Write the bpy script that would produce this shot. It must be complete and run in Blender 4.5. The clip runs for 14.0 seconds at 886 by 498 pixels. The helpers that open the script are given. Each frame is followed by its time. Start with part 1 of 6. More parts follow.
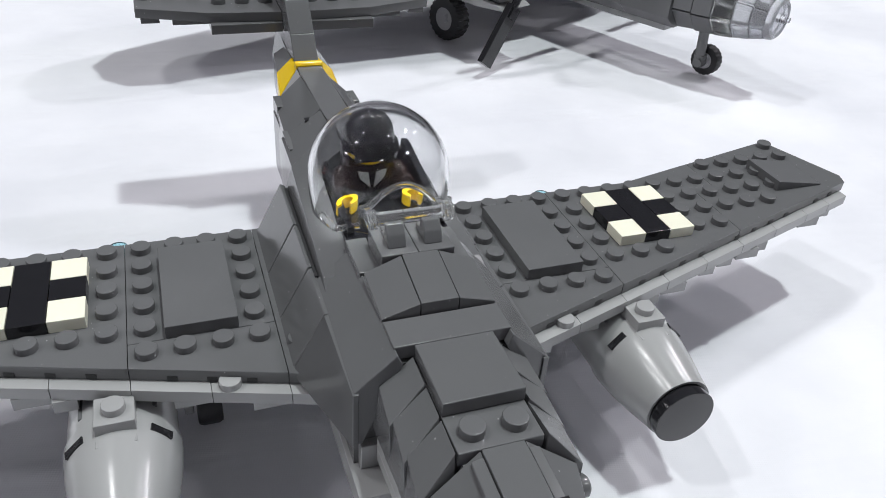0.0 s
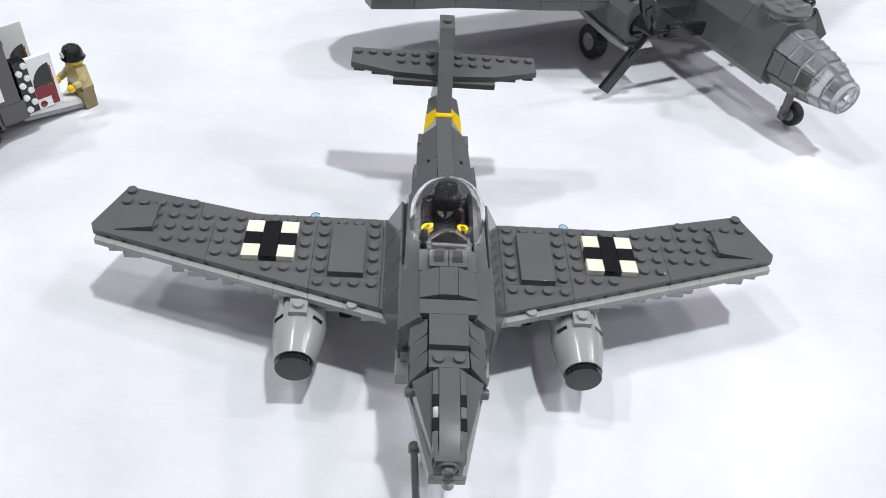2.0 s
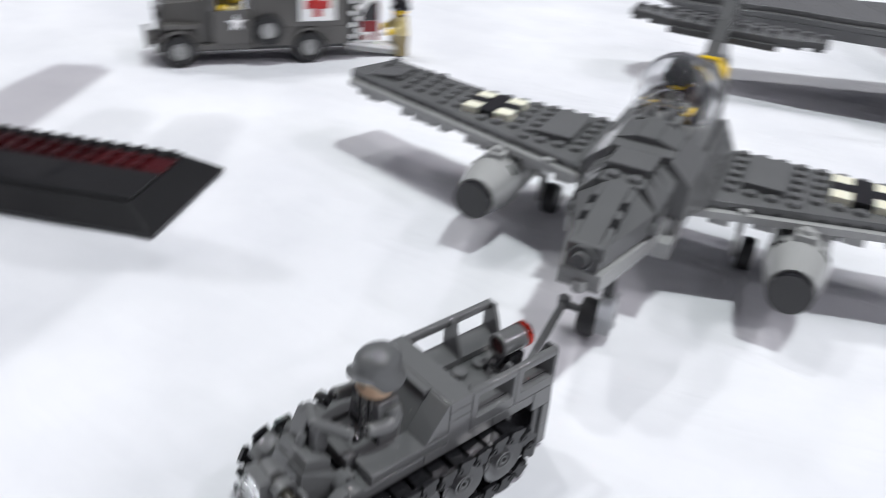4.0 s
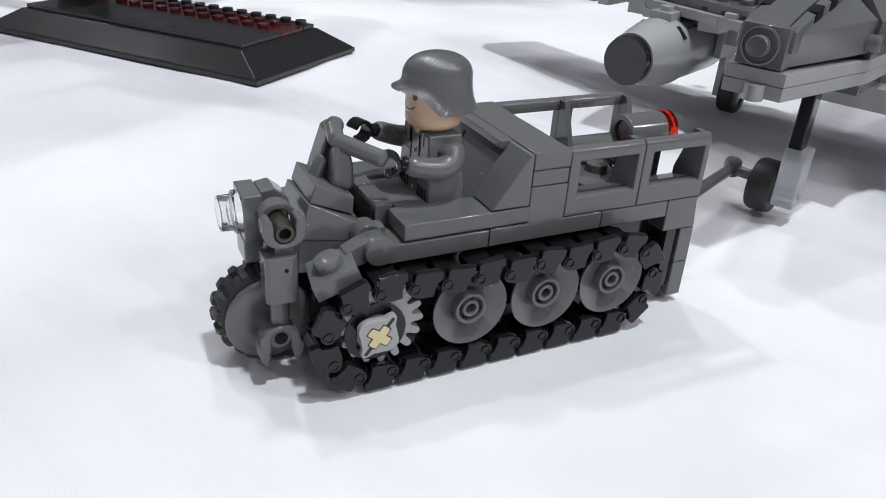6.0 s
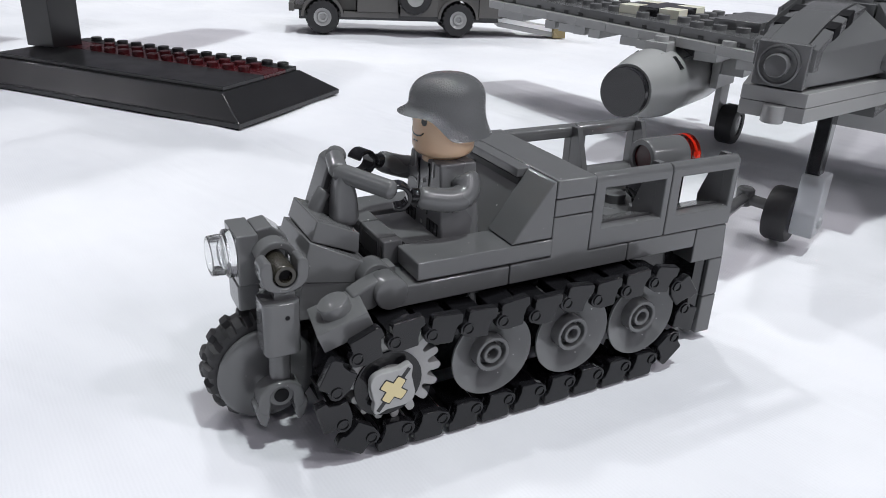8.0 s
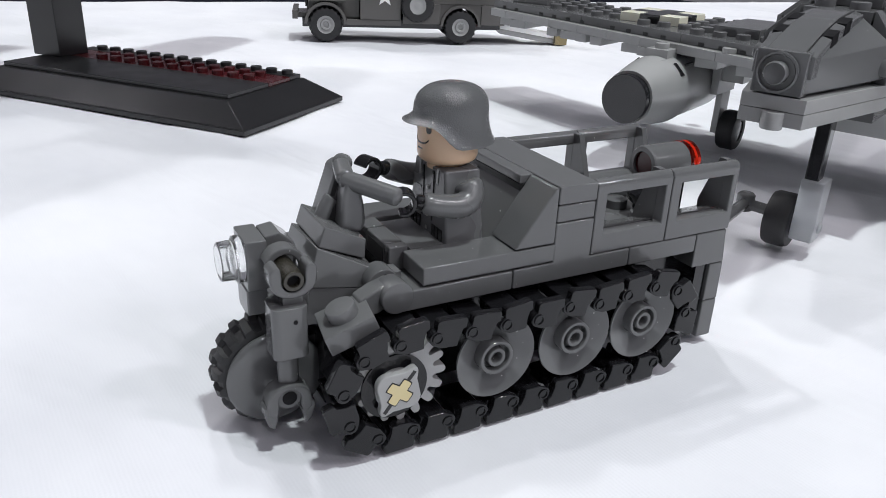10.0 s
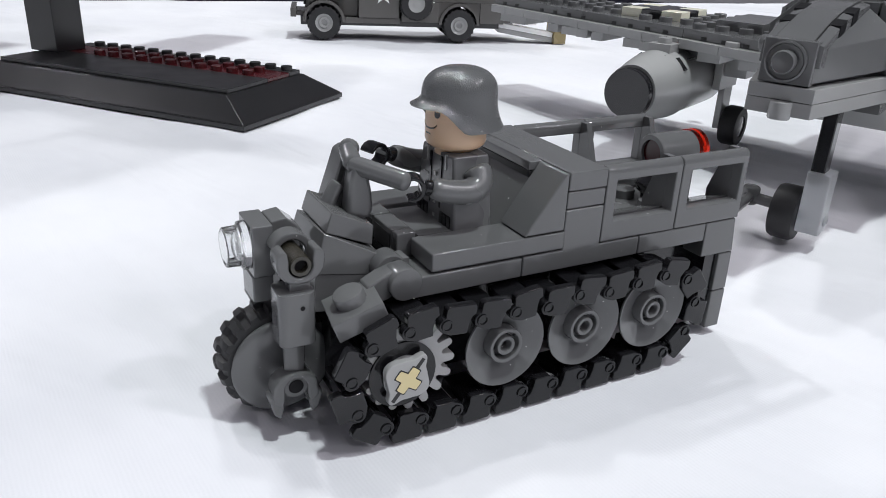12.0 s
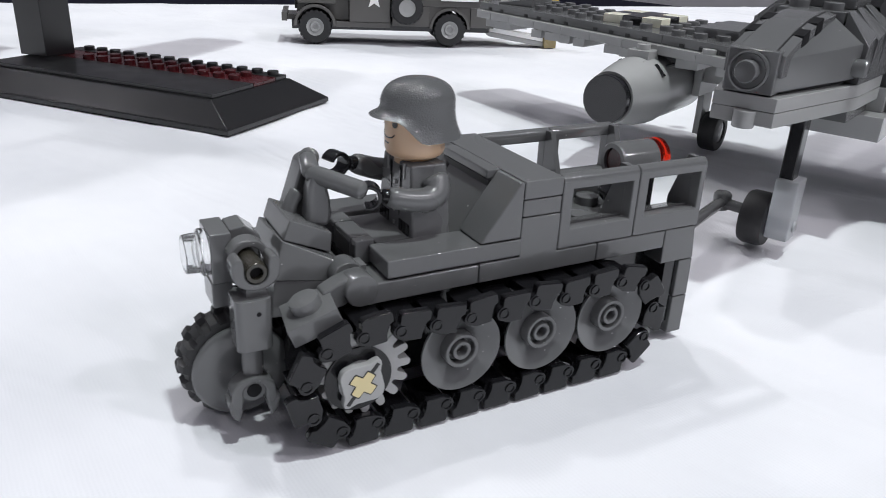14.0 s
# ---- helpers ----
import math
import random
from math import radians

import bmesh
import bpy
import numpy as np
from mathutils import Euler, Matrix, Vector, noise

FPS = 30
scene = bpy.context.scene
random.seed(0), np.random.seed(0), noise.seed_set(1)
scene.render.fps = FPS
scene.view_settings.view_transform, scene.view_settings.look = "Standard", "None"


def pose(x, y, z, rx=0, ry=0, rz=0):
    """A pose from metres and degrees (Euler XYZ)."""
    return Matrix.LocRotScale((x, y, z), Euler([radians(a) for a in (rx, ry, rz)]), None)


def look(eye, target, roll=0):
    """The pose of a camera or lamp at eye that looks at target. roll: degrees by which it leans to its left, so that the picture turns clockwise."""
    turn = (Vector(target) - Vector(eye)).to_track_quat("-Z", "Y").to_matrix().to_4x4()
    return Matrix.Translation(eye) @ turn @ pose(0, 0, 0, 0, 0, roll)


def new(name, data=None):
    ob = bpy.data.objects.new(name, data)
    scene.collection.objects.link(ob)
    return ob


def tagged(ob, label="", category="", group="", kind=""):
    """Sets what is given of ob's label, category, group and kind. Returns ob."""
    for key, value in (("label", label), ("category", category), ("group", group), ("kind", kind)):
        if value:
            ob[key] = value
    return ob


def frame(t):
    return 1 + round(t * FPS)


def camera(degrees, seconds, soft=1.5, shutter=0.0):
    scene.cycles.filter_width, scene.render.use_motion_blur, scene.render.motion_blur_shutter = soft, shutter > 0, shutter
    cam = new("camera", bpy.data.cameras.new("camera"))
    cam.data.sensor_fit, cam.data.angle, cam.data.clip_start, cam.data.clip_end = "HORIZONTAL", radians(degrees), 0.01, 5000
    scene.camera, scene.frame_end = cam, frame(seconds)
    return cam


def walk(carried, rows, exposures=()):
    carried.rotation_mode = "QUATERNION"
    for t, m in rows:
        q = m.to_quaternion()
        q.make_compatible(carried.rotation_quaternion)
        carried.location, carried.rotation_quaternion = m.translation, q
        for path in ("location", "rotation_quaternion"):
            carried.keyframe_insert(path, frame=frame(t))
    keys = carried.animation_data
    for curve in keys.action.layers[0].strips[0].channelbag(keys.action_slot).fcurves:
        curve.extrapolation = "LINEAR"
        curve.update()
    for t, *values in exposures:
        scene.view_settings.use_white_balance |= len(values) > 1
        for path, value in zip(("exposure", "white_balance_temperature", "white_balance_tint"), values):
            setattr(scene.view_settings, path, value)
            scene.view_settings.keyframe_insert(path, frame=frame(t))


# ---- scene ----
# One unit in the building code is a millimetre; M turns it into metres.
M = 0.001
LENS = 59.85
PATH = [
    (0, -0.0444, -0.1316, 0.1588, -22.04, -34.26, 4.69),
    (0.5, -0.0445, -0.1334, 0.1584, -21.56, -34.10, 4.34),
    (1, -0.0429, -0.1604, 0.1864, -14.23, -35.42, 4.03),
    (1.2, -0.0453, -0.1899, 0.2115, -9.02, -37.24, 5.18),
    (1.5, -0.0347, -0.2312, 0.2513, -6.36, -40.21, 2.54),
    (2, -0.0224, -0.2350, 0.2943, -4.97, -43.50, 6.08),
    (2.5, -0.0188, -0.2369, 0.3081, -2.51, -44.84, 3.54),
    (3, -0.0233, -0.2420, 0.3057, -3.44, -45.07, 3.05),
    (3.2, -0.0168, -0.2564, 0.3015, -2.39, -42.93, 2.18),
    (3.5, -0.0149, -0.3008, 0.2508, -1.69, -38.61, 3.52),
    (3.6, -0.0074, -0.3047, 0.2343, 0.57, -36.48, 2.64),
    (3.8, 0.0181, -0.3031, 0.2057, 10.66, -33.86, 2.97),
    (4, 0.0460, -0.2960, 0.1710, 24.40, -30.90, 4.90),
    (4.2, 0.0744, -0.2869, 0.1467, 39.34, -31.27, 3.97),
    (6.3, 0.0569, -0.2655, 0.0828, 39.82, -26.68, 3.71),
    (6.5, 0.0550, -0.2642, 0.0818, 39.58, -25.98, 3.36),
    (7, 0.0510, -0.2630, 0.0790, 39.22, -25.00, 3.49),
    (7.5, 0.0501, -0.2627, 0.0779, 38.56, -24.30, 3.24),
    (8, 0.0484, -0.2621, 0.0764, 38.32, -23.97, 2.77),
    (10.3, 0.0500, -0.2650, 0.0773, 38.49, -23.40, 2.56),
    (10.5, 0.0504, -0.2661, 0.0765, 38.27, -23.19, 2.53),
    (11, 0.0503, -0.2660, 0.0763, 38.23, -23.27, 2.57),
    (11.5, 0.0497, -0.2651, 0.0756, 38.31, -23.24, 2.40),
    (12, 0.0475, -0.2647, 0.0740, 38.17, -23.30, 2.69),
    (12.5, 0.0471, -0.2648, 0.0740, 38.20, -23.42, 2.64),
    (13, 0.0478, -0.2644, 0.0753, 38.19, -23.43, 2.51),
    (13.5, 0.0485, -0.2657, 0.0748, 38.05, -23.24, 2.46),
    (14, 0.0542, -0.2619, 0.0762, 38.26, -23.20, 2.78),
]
cam = camera(LENS, 14.0, 0.9, 0.32)
walk(cam, [(t, pose(x, y, z, 90 + pitch, 0, yaw) @ pose(0, 0, 0, 0, 0, roll)) for t, x, y, z, yaw, pitch, roll in PATH], [(0.0, 0.16), (1.0, 0.19), (14.0, 0.19)])

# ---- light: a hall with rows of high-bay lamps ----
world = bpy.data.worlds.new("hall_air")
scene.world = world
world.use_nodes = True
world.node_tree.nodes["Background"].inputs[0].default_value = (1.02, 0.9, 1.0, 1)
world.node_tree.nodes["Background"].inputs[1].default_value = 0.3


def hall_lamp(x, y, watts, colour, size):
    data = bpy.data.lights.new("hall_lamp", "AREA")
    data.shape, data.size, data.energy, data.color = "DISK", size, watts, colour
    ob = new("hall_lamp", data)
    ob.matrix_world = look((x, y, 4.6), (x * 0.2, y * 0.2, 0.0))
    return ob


# the nearest lamps, then fill lamps placed by eye for the rest of the hall
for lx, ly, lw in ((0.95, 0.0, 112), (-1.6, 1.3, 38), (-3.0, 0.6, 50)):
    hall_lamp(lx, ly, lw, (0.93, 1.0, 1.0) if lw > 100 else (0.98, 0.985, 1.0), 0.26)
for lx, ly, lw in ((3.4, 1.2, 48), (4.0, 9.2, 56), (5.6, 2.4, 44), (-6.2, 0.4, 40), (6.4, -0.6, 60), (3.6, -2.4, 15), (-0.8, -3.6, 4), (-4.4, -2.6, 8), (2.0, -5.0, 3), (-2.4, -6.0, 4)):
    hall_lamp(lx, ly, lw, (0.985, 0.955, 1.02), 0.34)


# ---- materials ----
def nodes_of(name):
    m = bpy.data.materials.new(name)
    m.use_nodes = True
    return m, m.node_tree.nodes, m.node_tree.links, m.node_tree.nodes["Principled BSDF"]


def plastic(name, colour, rough=0.2, scatter=0.0, vary=0.05, dust=0.0):
    """Moulded plastic: slight batch variation, faint scuffs and an uneven sheen."""
    m, n, l, p = nodes_of(name)
    info = n.new("ShaderNodeObjectInfo")
    co = n.new("ShaderNodeTexCoord")
    big, fine = n.new("ShaderNodeTexNoise"), n.new("ShaderNodeTexNoise")
    big.inputs["Scale"].default_value, fine.inputs["Scale"].default_value = 90.0, 3600.0
    fine.inputs["Detail"].default_value = 2.0
    l.new(co.outputs["Object"], big.inputs["Vector"])
    l.new(co.outputs["Object"], fine.inputs["Vector"])
    mixv = n.new("ShaderNodeMath")
    mixv.operation = "MULTIPLY_ADD"
    l.new(info.outputs["Random"], mixv.inputs[0])
    mixv.inputs[1].default_value, mixv.inputs[2].default_value = 2 * vary, 1.0 - vary
    add = n.new("ShaderNodeMath")
    add.operation = "MULTIPLY_ADD"
    l.new(big.outputs["Fac"], add.inputs[0])
    add.inputs[1].default_value = 0.08
    l.new(mixv.outputs[0], add.inputs[2])
    hsv = n.new("ShaderNodeHueSaturation")
    hsv.inputs["Color"].default_value = (*colour, 1)
    l.new(add.outputs[0], hsv.inputs["Value"])
    speck = n.new("ShaderNodeTexVoronoi")
    speck.inputs["Scale"].default_value = 420.0
    l.new(co.outputs["Object"], speck.inputs["Vector"])
    size = n.new("ShaderNodeMath")
    size.operation = "MULTIPLY"
    sep = n.new("ShaderNodeSeparateColor")
    l.new(speck.outputs["Color"], sep.inputs[0])
    l.new(sep.outputs[0], size.inputs[0])
    size.inputs[1].default_value = 0.07 * dust
    hit = n.new("ShaderNodeMath")
    hit.operation = "LESS_THAN"
    l.new(speck.outputs["Distance"], hit.inputs[0])
    l.new(size.outputs[0], hit.inputs[1])
    dusty = n.new("ShaderNodeMix")
    dusty.data_type = "RGBA"
    l.new(hit.outputs[0], dusty.inputs[0])
    l.new(hsv.outputs["Color"], dusty.inputs[6])
    dusty.inputs[7].default_value = (0.4, 0.4, 0.4, 1)
    l.new(dusty.outputs[2], p.inputs["Base Color"])
    r = n.new("ShaderNodeMapRange")
    r.inputs["To Min"].default_value, r.inputs["To Max"].default_value = rough * 0.75, rough * 1.35
    l.new(big.outputs["Fac"], r.inputs["Value"])
    l.new(r.outputs["Result"], p.inputs["Roughness"])
    b = n.new("ShaderNodeBump")
    b.inputs["Strength"].default_value, b.inputs["Distance"].default_value = 0.16, 0.00005
    l.new(fine.outputs["Fac"], b.inputs["Height"])
    l.new(b.outputs["Normal"], p.inputs["Normal"])
    p.inputs["IOR"].default_value = 1.54
    if scatter:
        p.inputs["Subsurface Weight"].default_value = scatter
        p.inputs["Subsurface Radius"].default_value = (0.001, 0.0008, 0.0006)
    return m


def clear(name, colour, rough=0.02, ior=1.45):
    m, n, l, p = nodes_of(name)
    p.inputs["Base Color"].default_value = (*colour, 1)
    p.inputs["Transmission Weight"].default_value = 1.0
    p.inputs["Roughness"].default_value = rough
    p.inputs["IOR"].default_value = ior
    return m


def frosted(name, colour, rough, through_):
    """Clear plastic that scatters a little light."""
    m = clear(name, colour, rough)
    m.node_tree.nodes["Principled BSDF"].inputs["Transmission Weight"].default_value = through_
    return m


def rubber(name):
    m, n, l, p = nodes_of(name)
    co, t = n.new("ShaderNodeTexCoord"), n.new("ShaderNodeTexNoise")
    t.inputs["Scale"].default_value = 500.0
    l.new(co.outputs["Object"], t.inputs["Vector"])
    ramp = n.new("ShaderNodeValToRGB")
    ramp.color_ramp.elements[0].color, ramp.color_ramp.elements[1].color = (0.014, 0.014, 0.015, 1), (0.026, 0.026, 0.028, 1)
    l.new(t.outputs["Fac"], ramp.inputs[0])
    l.new(ramp.outputs[0], p.inputs["Base Color"])
    p.inputs["Roughness"].default_value = 0.55
    return m


def cloth(name):
    """White table cloth: fine weave, faint creases and their soft grey shading painted into the colour."""
    m, n, l, p = nodes_of(name)
    co = n.new("ShaderNodeTexCoord")
    # broad grey variation in the colour, standing in for shading on the rumples
    soft_shade = n.new("ShaderNodeTexNoise")
    soft_shade.inputs["Scale"].default_value, soft_shade.inputs["Detail"].default_value = 9.0, 5.0
    l.new(co.outputs["Object"], soft_shade.inputs["Vector"])
    ramp = n.new("ShaderNodeValToRGB")
    ramp.color_ramp.elements[0].position, ramp.color_ramp.elements[1].position = 0.28, 0.66
    ramp.color_ramp.elements[0].color, ramp.color_ramp.elements[1].color = (0.63, 0.635, 0.675, 1), (0.78, 0.78, 0.81, 1)
    l.new(soft_shade.outputs["Fac"], ramp.inputs[0])
    l.new(ramp.outputs[0], p.inputs["Base Color"])
    p.inputs["Roughness"].default_value = 0.85
    weave = []
    for ang in (0.3, 1.87):
        mp, w = n.new("ShaderNodeMapping"), n.new("ShaderNodeTexWave")
        mp.inputs["Rotation"].default_value = (0, 0, ang)
        w.inputs["Scale"].default_value, w.inputs["Distortion"].default_value = 470.0, 2.2
        l.new(co.outputs["Object"], mp.inputs["Vector"])
        l.new(mp.outputs[0], w.inputs["Vector"])
        weave.append(w)
    mx = n.new("ShaderNodeMath")
    mx.operation = "ADD"
    l.new(weave[0].outputs["Fac"], mx.inputs[0])
    l.new(weave[1].outputs["Fac"], mx.inputs[1])
    b = n.new("ShaderNodeBump")
    b.inputs["Strength"].default_value, b.inputs["Distance"].default_value = 0.1, 0.00015
    l.new(mx.outputs[0], b.inputs["Height"])
    # soft creases that run one way, and rumples between them
    mp = n.new("ShaderNodeMapping")
    mp.inputs["Rotation"].default_value, mp.inputs["Scale"].default_value = (0, 0, 0.7), (8.0, 26.0, 1.0)
    l.new(co.outputs["Object"], mp.inputs["Vector"])
    crease, rumple = n.new("ShaderNodeTexNoise"), n.new("ShaderNodeTexNoise")
    crease.inputs["Scale"].default_value, crease.inputs["Detail"].default_value, crease.inputs["Distortion"].default_value = 1.0, 3.0, 0.6
    rumple.inputs["Scale"].default_value, rumple.inputs["Detail"].default_value = 38.0, 2.0
    l.new(mp.outputs[0], crease.inputs["Vector"])
    l.new(co.outputs["Object"], rumple.inputs["Vector"])
    both = n.new("ShaderNodeMath")
    both.operation = "MULTIPLY_ADD"
    l.new(rumple.outputs["Fac"], both.inputs[0])
    both.inputs[1].default_value = 0.3
    l.new(crease.outputs["Fac"], both.inputs[2])
    fold = n.new("ShaderNodeBump")
    fold.inputs["Strength"].default_value, fold.inputs["Distance"].default_value = 1.0, 0.0045
    l.new(both.outputs[0], fold.inputs["Height"])
    l.new(b.outputs["Normal"], fold.inputs["Normal"])
    l.new(fold.outputs["Normal"], p.inputs["Normal"])
    return m


def fabric(name, a, c, scale=4.0):
    m, n, l, p = nodes_of(name)
    co, t = n.new("ShaderNodeTexCoord"), n.new("ShaderNodeTexNoise")
    t.inputs["Scale"].default_value, t.inputs["Detail"].default_value = scale, 6.0
    l.new(co.outputs["Object"], t.inputs["Vector"])
    ramp = n.new("ShaderNodeValToRGB")
    ramp.color_ramp.elements[0].color, ramp.color_ramp.elements[1].color = (*a, 1), (*c, 1)
    l.new(t.outputs["Fac"], ramp.inputs[0])
    l.new(ramp.outputs[0], p.inputs["Base Color"])
    p.inputs["Roughness"].default_value = 0.9
    return m


DARK = plastic("dark_grey_plastic", (0.118, 0.1195, 0.122), 0.14, 0.0, 0.05, 1.0)
DARKM = plastic("dark_grey_satin_plastic", (0.119, 0.1205, 0.123), 0.13, 0.0, 0.05, 1.0)
LIGHT = plastic("light_grey_plastic", (0.335, 0.338, 0.335), 0.2)
BLACK = plastic("black_plastic", (0.014, 0.014, 0.016), 0.1)
WHITE = plastic("white_plastic", (0.82, 0.805, 0.66), 0.2, 0.1)
PLAIN = plastic("bright_white_plastic", (0.84, 0.84, 0.84), 0.2, 0.1)
YELLOW = plastic("yellow_plastic", (0.78, 0.52, 0.01), 0.2, 0.05)
RED = plastic("red_plastic", (0.42, 0.012, 0.012), 0.2)
ORANGE = plastic("orange_red_plastic", (0.52, 0.025, 0.012), 0.2)
DKRED = plastic("dark_red_plastic", (0.055, 0.006, 0.008), 0.25)
CRIMSON = plastic("crimson_print", (0.2, 0.008, 0.012), 0.25)
BROWN = plastic("dark_brown_plastic", (0.014, 0.007, 0.006), 0.2)
TAN = plastic("tan_plastic", (0.62, 0.53, 0.29), 0.2)
KHAKI = plastic("khaki_plastic", (0.52, 0.43, 0.2), 0.25)
FLESH = plastic("light_flesh_plastic", (0.66, 0.46, 0.3), 0.3, 0.1)
STEEL = plastic("pearl_grey_plastic", (0.3, 0.3, 0.31), 0.28)
CLEAR = clear("clear_plastic", (0.935, 0.94, 0.945))
SMOKE = clear("slightly_smoky_clear_plastic", (0.7, 0.71, 0.7), 0.2)
DRAB = plastic("brownish_dark_grey_plastic", (0.092, 0.088, 0.084), 0.2)
TUNIC = plastic("dark_grey_matt_plastic", (0.119, 0.1205, 0.123), 0.26, 0.0, 0.0)
HELM = plastic("pearl_dark_grey_plastic", (0.105, 0.107, 0.11), 0.12, 0.0, 0.0)
HELM.node_tree.nodes["Bump"].inputs["Strength"].default_value = 1.0
HELM.node_tree.nodes["Bump"].inputs["Distance"].default_value = 0.00009
DRABLEG = plastic("olive_tan_plastic", (0.24, 0.19, 0.09), 0.25)
OLIVE = plastic("olive_grey_plastic", (0.034, 0.031, 0.024), 0.25)
FROST = frosted("clear_grey_plastic", (0.8, 0.82, 0.84), 0.3, 0.7)
CLEARH = frosted("clear_moulded_plastic", (0.98, 0.99, 0.99), 0.03, 0.97)
TRED = clear("transparent_red_plastic", (0.72, 0.03, 0.012), 0.05)
TBLUE = clear("transparent_light_blue_plastic", (0.45, 0.78, 0.85), 0.05)
DISH = plastic("dark_grey_polished_plastic", (0.105, 0.1065, 0.109), 0.07, 0.0, 0.03, 1.0)
TRACK = plastic("black_track_plastic", (0.010, 0.010, 0.0115), 0.1)
TRACK.node_tree.nodes["Principled BSDF"].inputs["IOR"].default_value = 1.45
STAND = plastic("scuffed_black_plastic", (0.014, 0.014, 0.015), 0.3)
GLAZE = frosted("cloudy_clear_plastic", (0.84, 0.85, 0.88), 0.1, 0.82)
# tyre rubber; also fills slots, recesses and gaps as their painted shade
TYRE_AND_SHADE = rubber("black_rubber")
# near-black without sheen: paints the shade of holes that are not cut
HOLE_SHADE = rubber("black_opening")
HOLE_SHADE.node_tree.nodes["Principled BSDF"].inputs["IOR"].default_value = 1.08
CLOTH = cloth("white_cloth")
CARPET = fabric("dark_carpet", (0.004, 0.005, 0.022), (0.01, 0.012, 0.05), 60.0)
PAINT = fabric("pale_wall_paint", (0.73, 0.72, 0.755), (0.79, 0.78, 0.815), 2.0)


# ---- mesh tools ----
def mesh_of(name, bm, mats, smooth=50):
    bmesh.ops.scale(bm, vec=(M, M, M), verts=bm.verts)
    bmesh.ops.recalc_face_normals(bm, faces=bm.faces)
    me = bpy.data.meshes.new(name)
    bm.to_mesh(me)
    bm.free()
    for m in mats if isinstance(mats, (list, tuple)) else [mats]:
        me.materials.append(m)
    me.polygons.foreach_set("use_smooth", [True] * len(me.polygons))
    me.set_sharp_from_angle(angle=radians(smooth))
    if len(me.polygons) < 6000:
        level_normals(me)
    return me


def level_normals(me):
    """Corner normals weighted by area, so that broad faces stay flat and only their rounded edges turn."""
    nl = len(me.loops)
    edge, vert = np.zeros(nl, int), np.zeros(nl, int)
    me.loops.foreach_get("edge_index", edge)
    me.loops.foreach_get("vertex_index", vert)
    flat = np.zeros(len(me.edges), bool)
    if "sharp_edge" in me.attributes:
        me.attributes["sharp_edge"].data.foreach_get("value", flat)
    edge, vert, root, seen = edge.tolist(), vert.tolist(), list(range(nl)), {}

    def top(i):
        while root[i] != i:
            root[i] = root[root[i]]
            i = root[i]
        return i

    for p in me.polygons:
        a, n = p.loop_start, p.loop_total
        for k in range(n):
            i, j = a + k, a + (k + 1) % n
            e = edge[i]
            if flat[e]:
                continue
            if e in seen:
                for u in seen[e]:
                    for v in (i, j):
                        if vert[u] == vert[v]:
                            root[top(u)] = top(v)
            else:
                seen[e] = (i, j)
    total = {}
    for p in me.polygons:
        w = p.normal * p.area
        for i in range(p.loop_start, p.loop_start + p.loop_total):
            r = top(i)
            total[r] = total[r] + w if r in total else w.copy()
    me.normals_split_custom_set([total[top(i)].normalized() for i in range(nl)])


def part(name, bm, mat, parent=None, label="", m=None, smooth=50):
    ob = new(name, mesh_of(name, bm, mat, smooth))
    if parent is not None:
        ob.parent = parent
    if m is not None:
        ob.matrix_basis = m
    if label:
        ob["label"] = label
    return ob


def again(ob, m, parent=None):
    """Another object on the same mesh."""
    o = new(ob.name.split(".")[0], ob.data)
    o.parent = ob.parent if parent is None else parent
    o.matrix_basis = m
    if "label" in ob:
        o["label"] = ob["label"]
    return o


def thing(name, m, label, category, group=""):
    ob = new(name)
    ob.empty_display_size = 0.01
    ob.matrix_basis = m
    return tagged(ob, label, category, group)


def B():
    return bmesh.new()


def mm(x, y, z, rx=0, ry=0, rz=0):
    return pose(x * M, y * M, z * M, rx, ry, rz)


def soften(bm, w=0.22, faces=None):
    """Rounds the edges that turn sharply."""
    edges = [e for e in bm.edges if len(e.link_faces) == 2 and e.calc_face_angle(0) > 0.3]
    if w > 0:
        bmesh.ops.bevel(bm, geom=edges, offset=w, offset_type="OFFSET", segments=3, profile=0.55, affect="EDGES", clamp_overlap=True)
    return bm


def prism(bm, pts, axis, a, b):
    """A polygon of (p, q) points drawn out along an axis from a to b: 'x' (p=y, q=z), 'y' (p=x, q=z), 'z' (p=x, q=y)."""
    put = {"x": lambda p, q, h: (h, p, q), "y": lambda p, q, h: (p, h, q), "z": lambda p, q, h: (p, q, h)}[axis]
    lo, hi = [bm.verts.new(put(p, q, a)) for p, q in pts], [bm.verts.new(put(p, q, b)) for p, q in pts]
    n = len(pts)
    out = [bm.faces.new(lo), bm.faces.new(hi)]
    out += [bm.faces.new((lo[i], lo[(i + 1) % n], hi[(i + 1) % n], hi[i])) for i in range(n)]
    bmesh.ops.recalc_face_normals(bm, faces=out)
    return out


def box(bm, x0, x1, y0, y1, z0, z1):
    return prism(bm, ((x0, y0), (x1, y0), (x1, y1), (x0, y1)), "z", z0, z1)


def rim(bm, x0, x1, outer, inner):
    """A flat frame across x with one rectangular opening; outer and inner are (y0, y1, z0, z1)."""
    ring = lambda x, q: [bm.verts.new((x, y, z)) for y, z in ((q[0], q[2]), (q[1], q[2]), (q[1], q[3]), (q[0], q[3]))]
    a, b, c, d = ring(x0, outer), ring(x1, outer), ring(x0, inner), ring(x1, inner)
    for i in range(4):
        j = (i + 1) % 4
        for u, v in ((a, b), (b, d), (d, c), (c, a)):
            bm.faces.new((u[i], u[j], v[j], v[i]))
    bmesh.ops.recalc_face_normals(bm, faces=bm.faces)


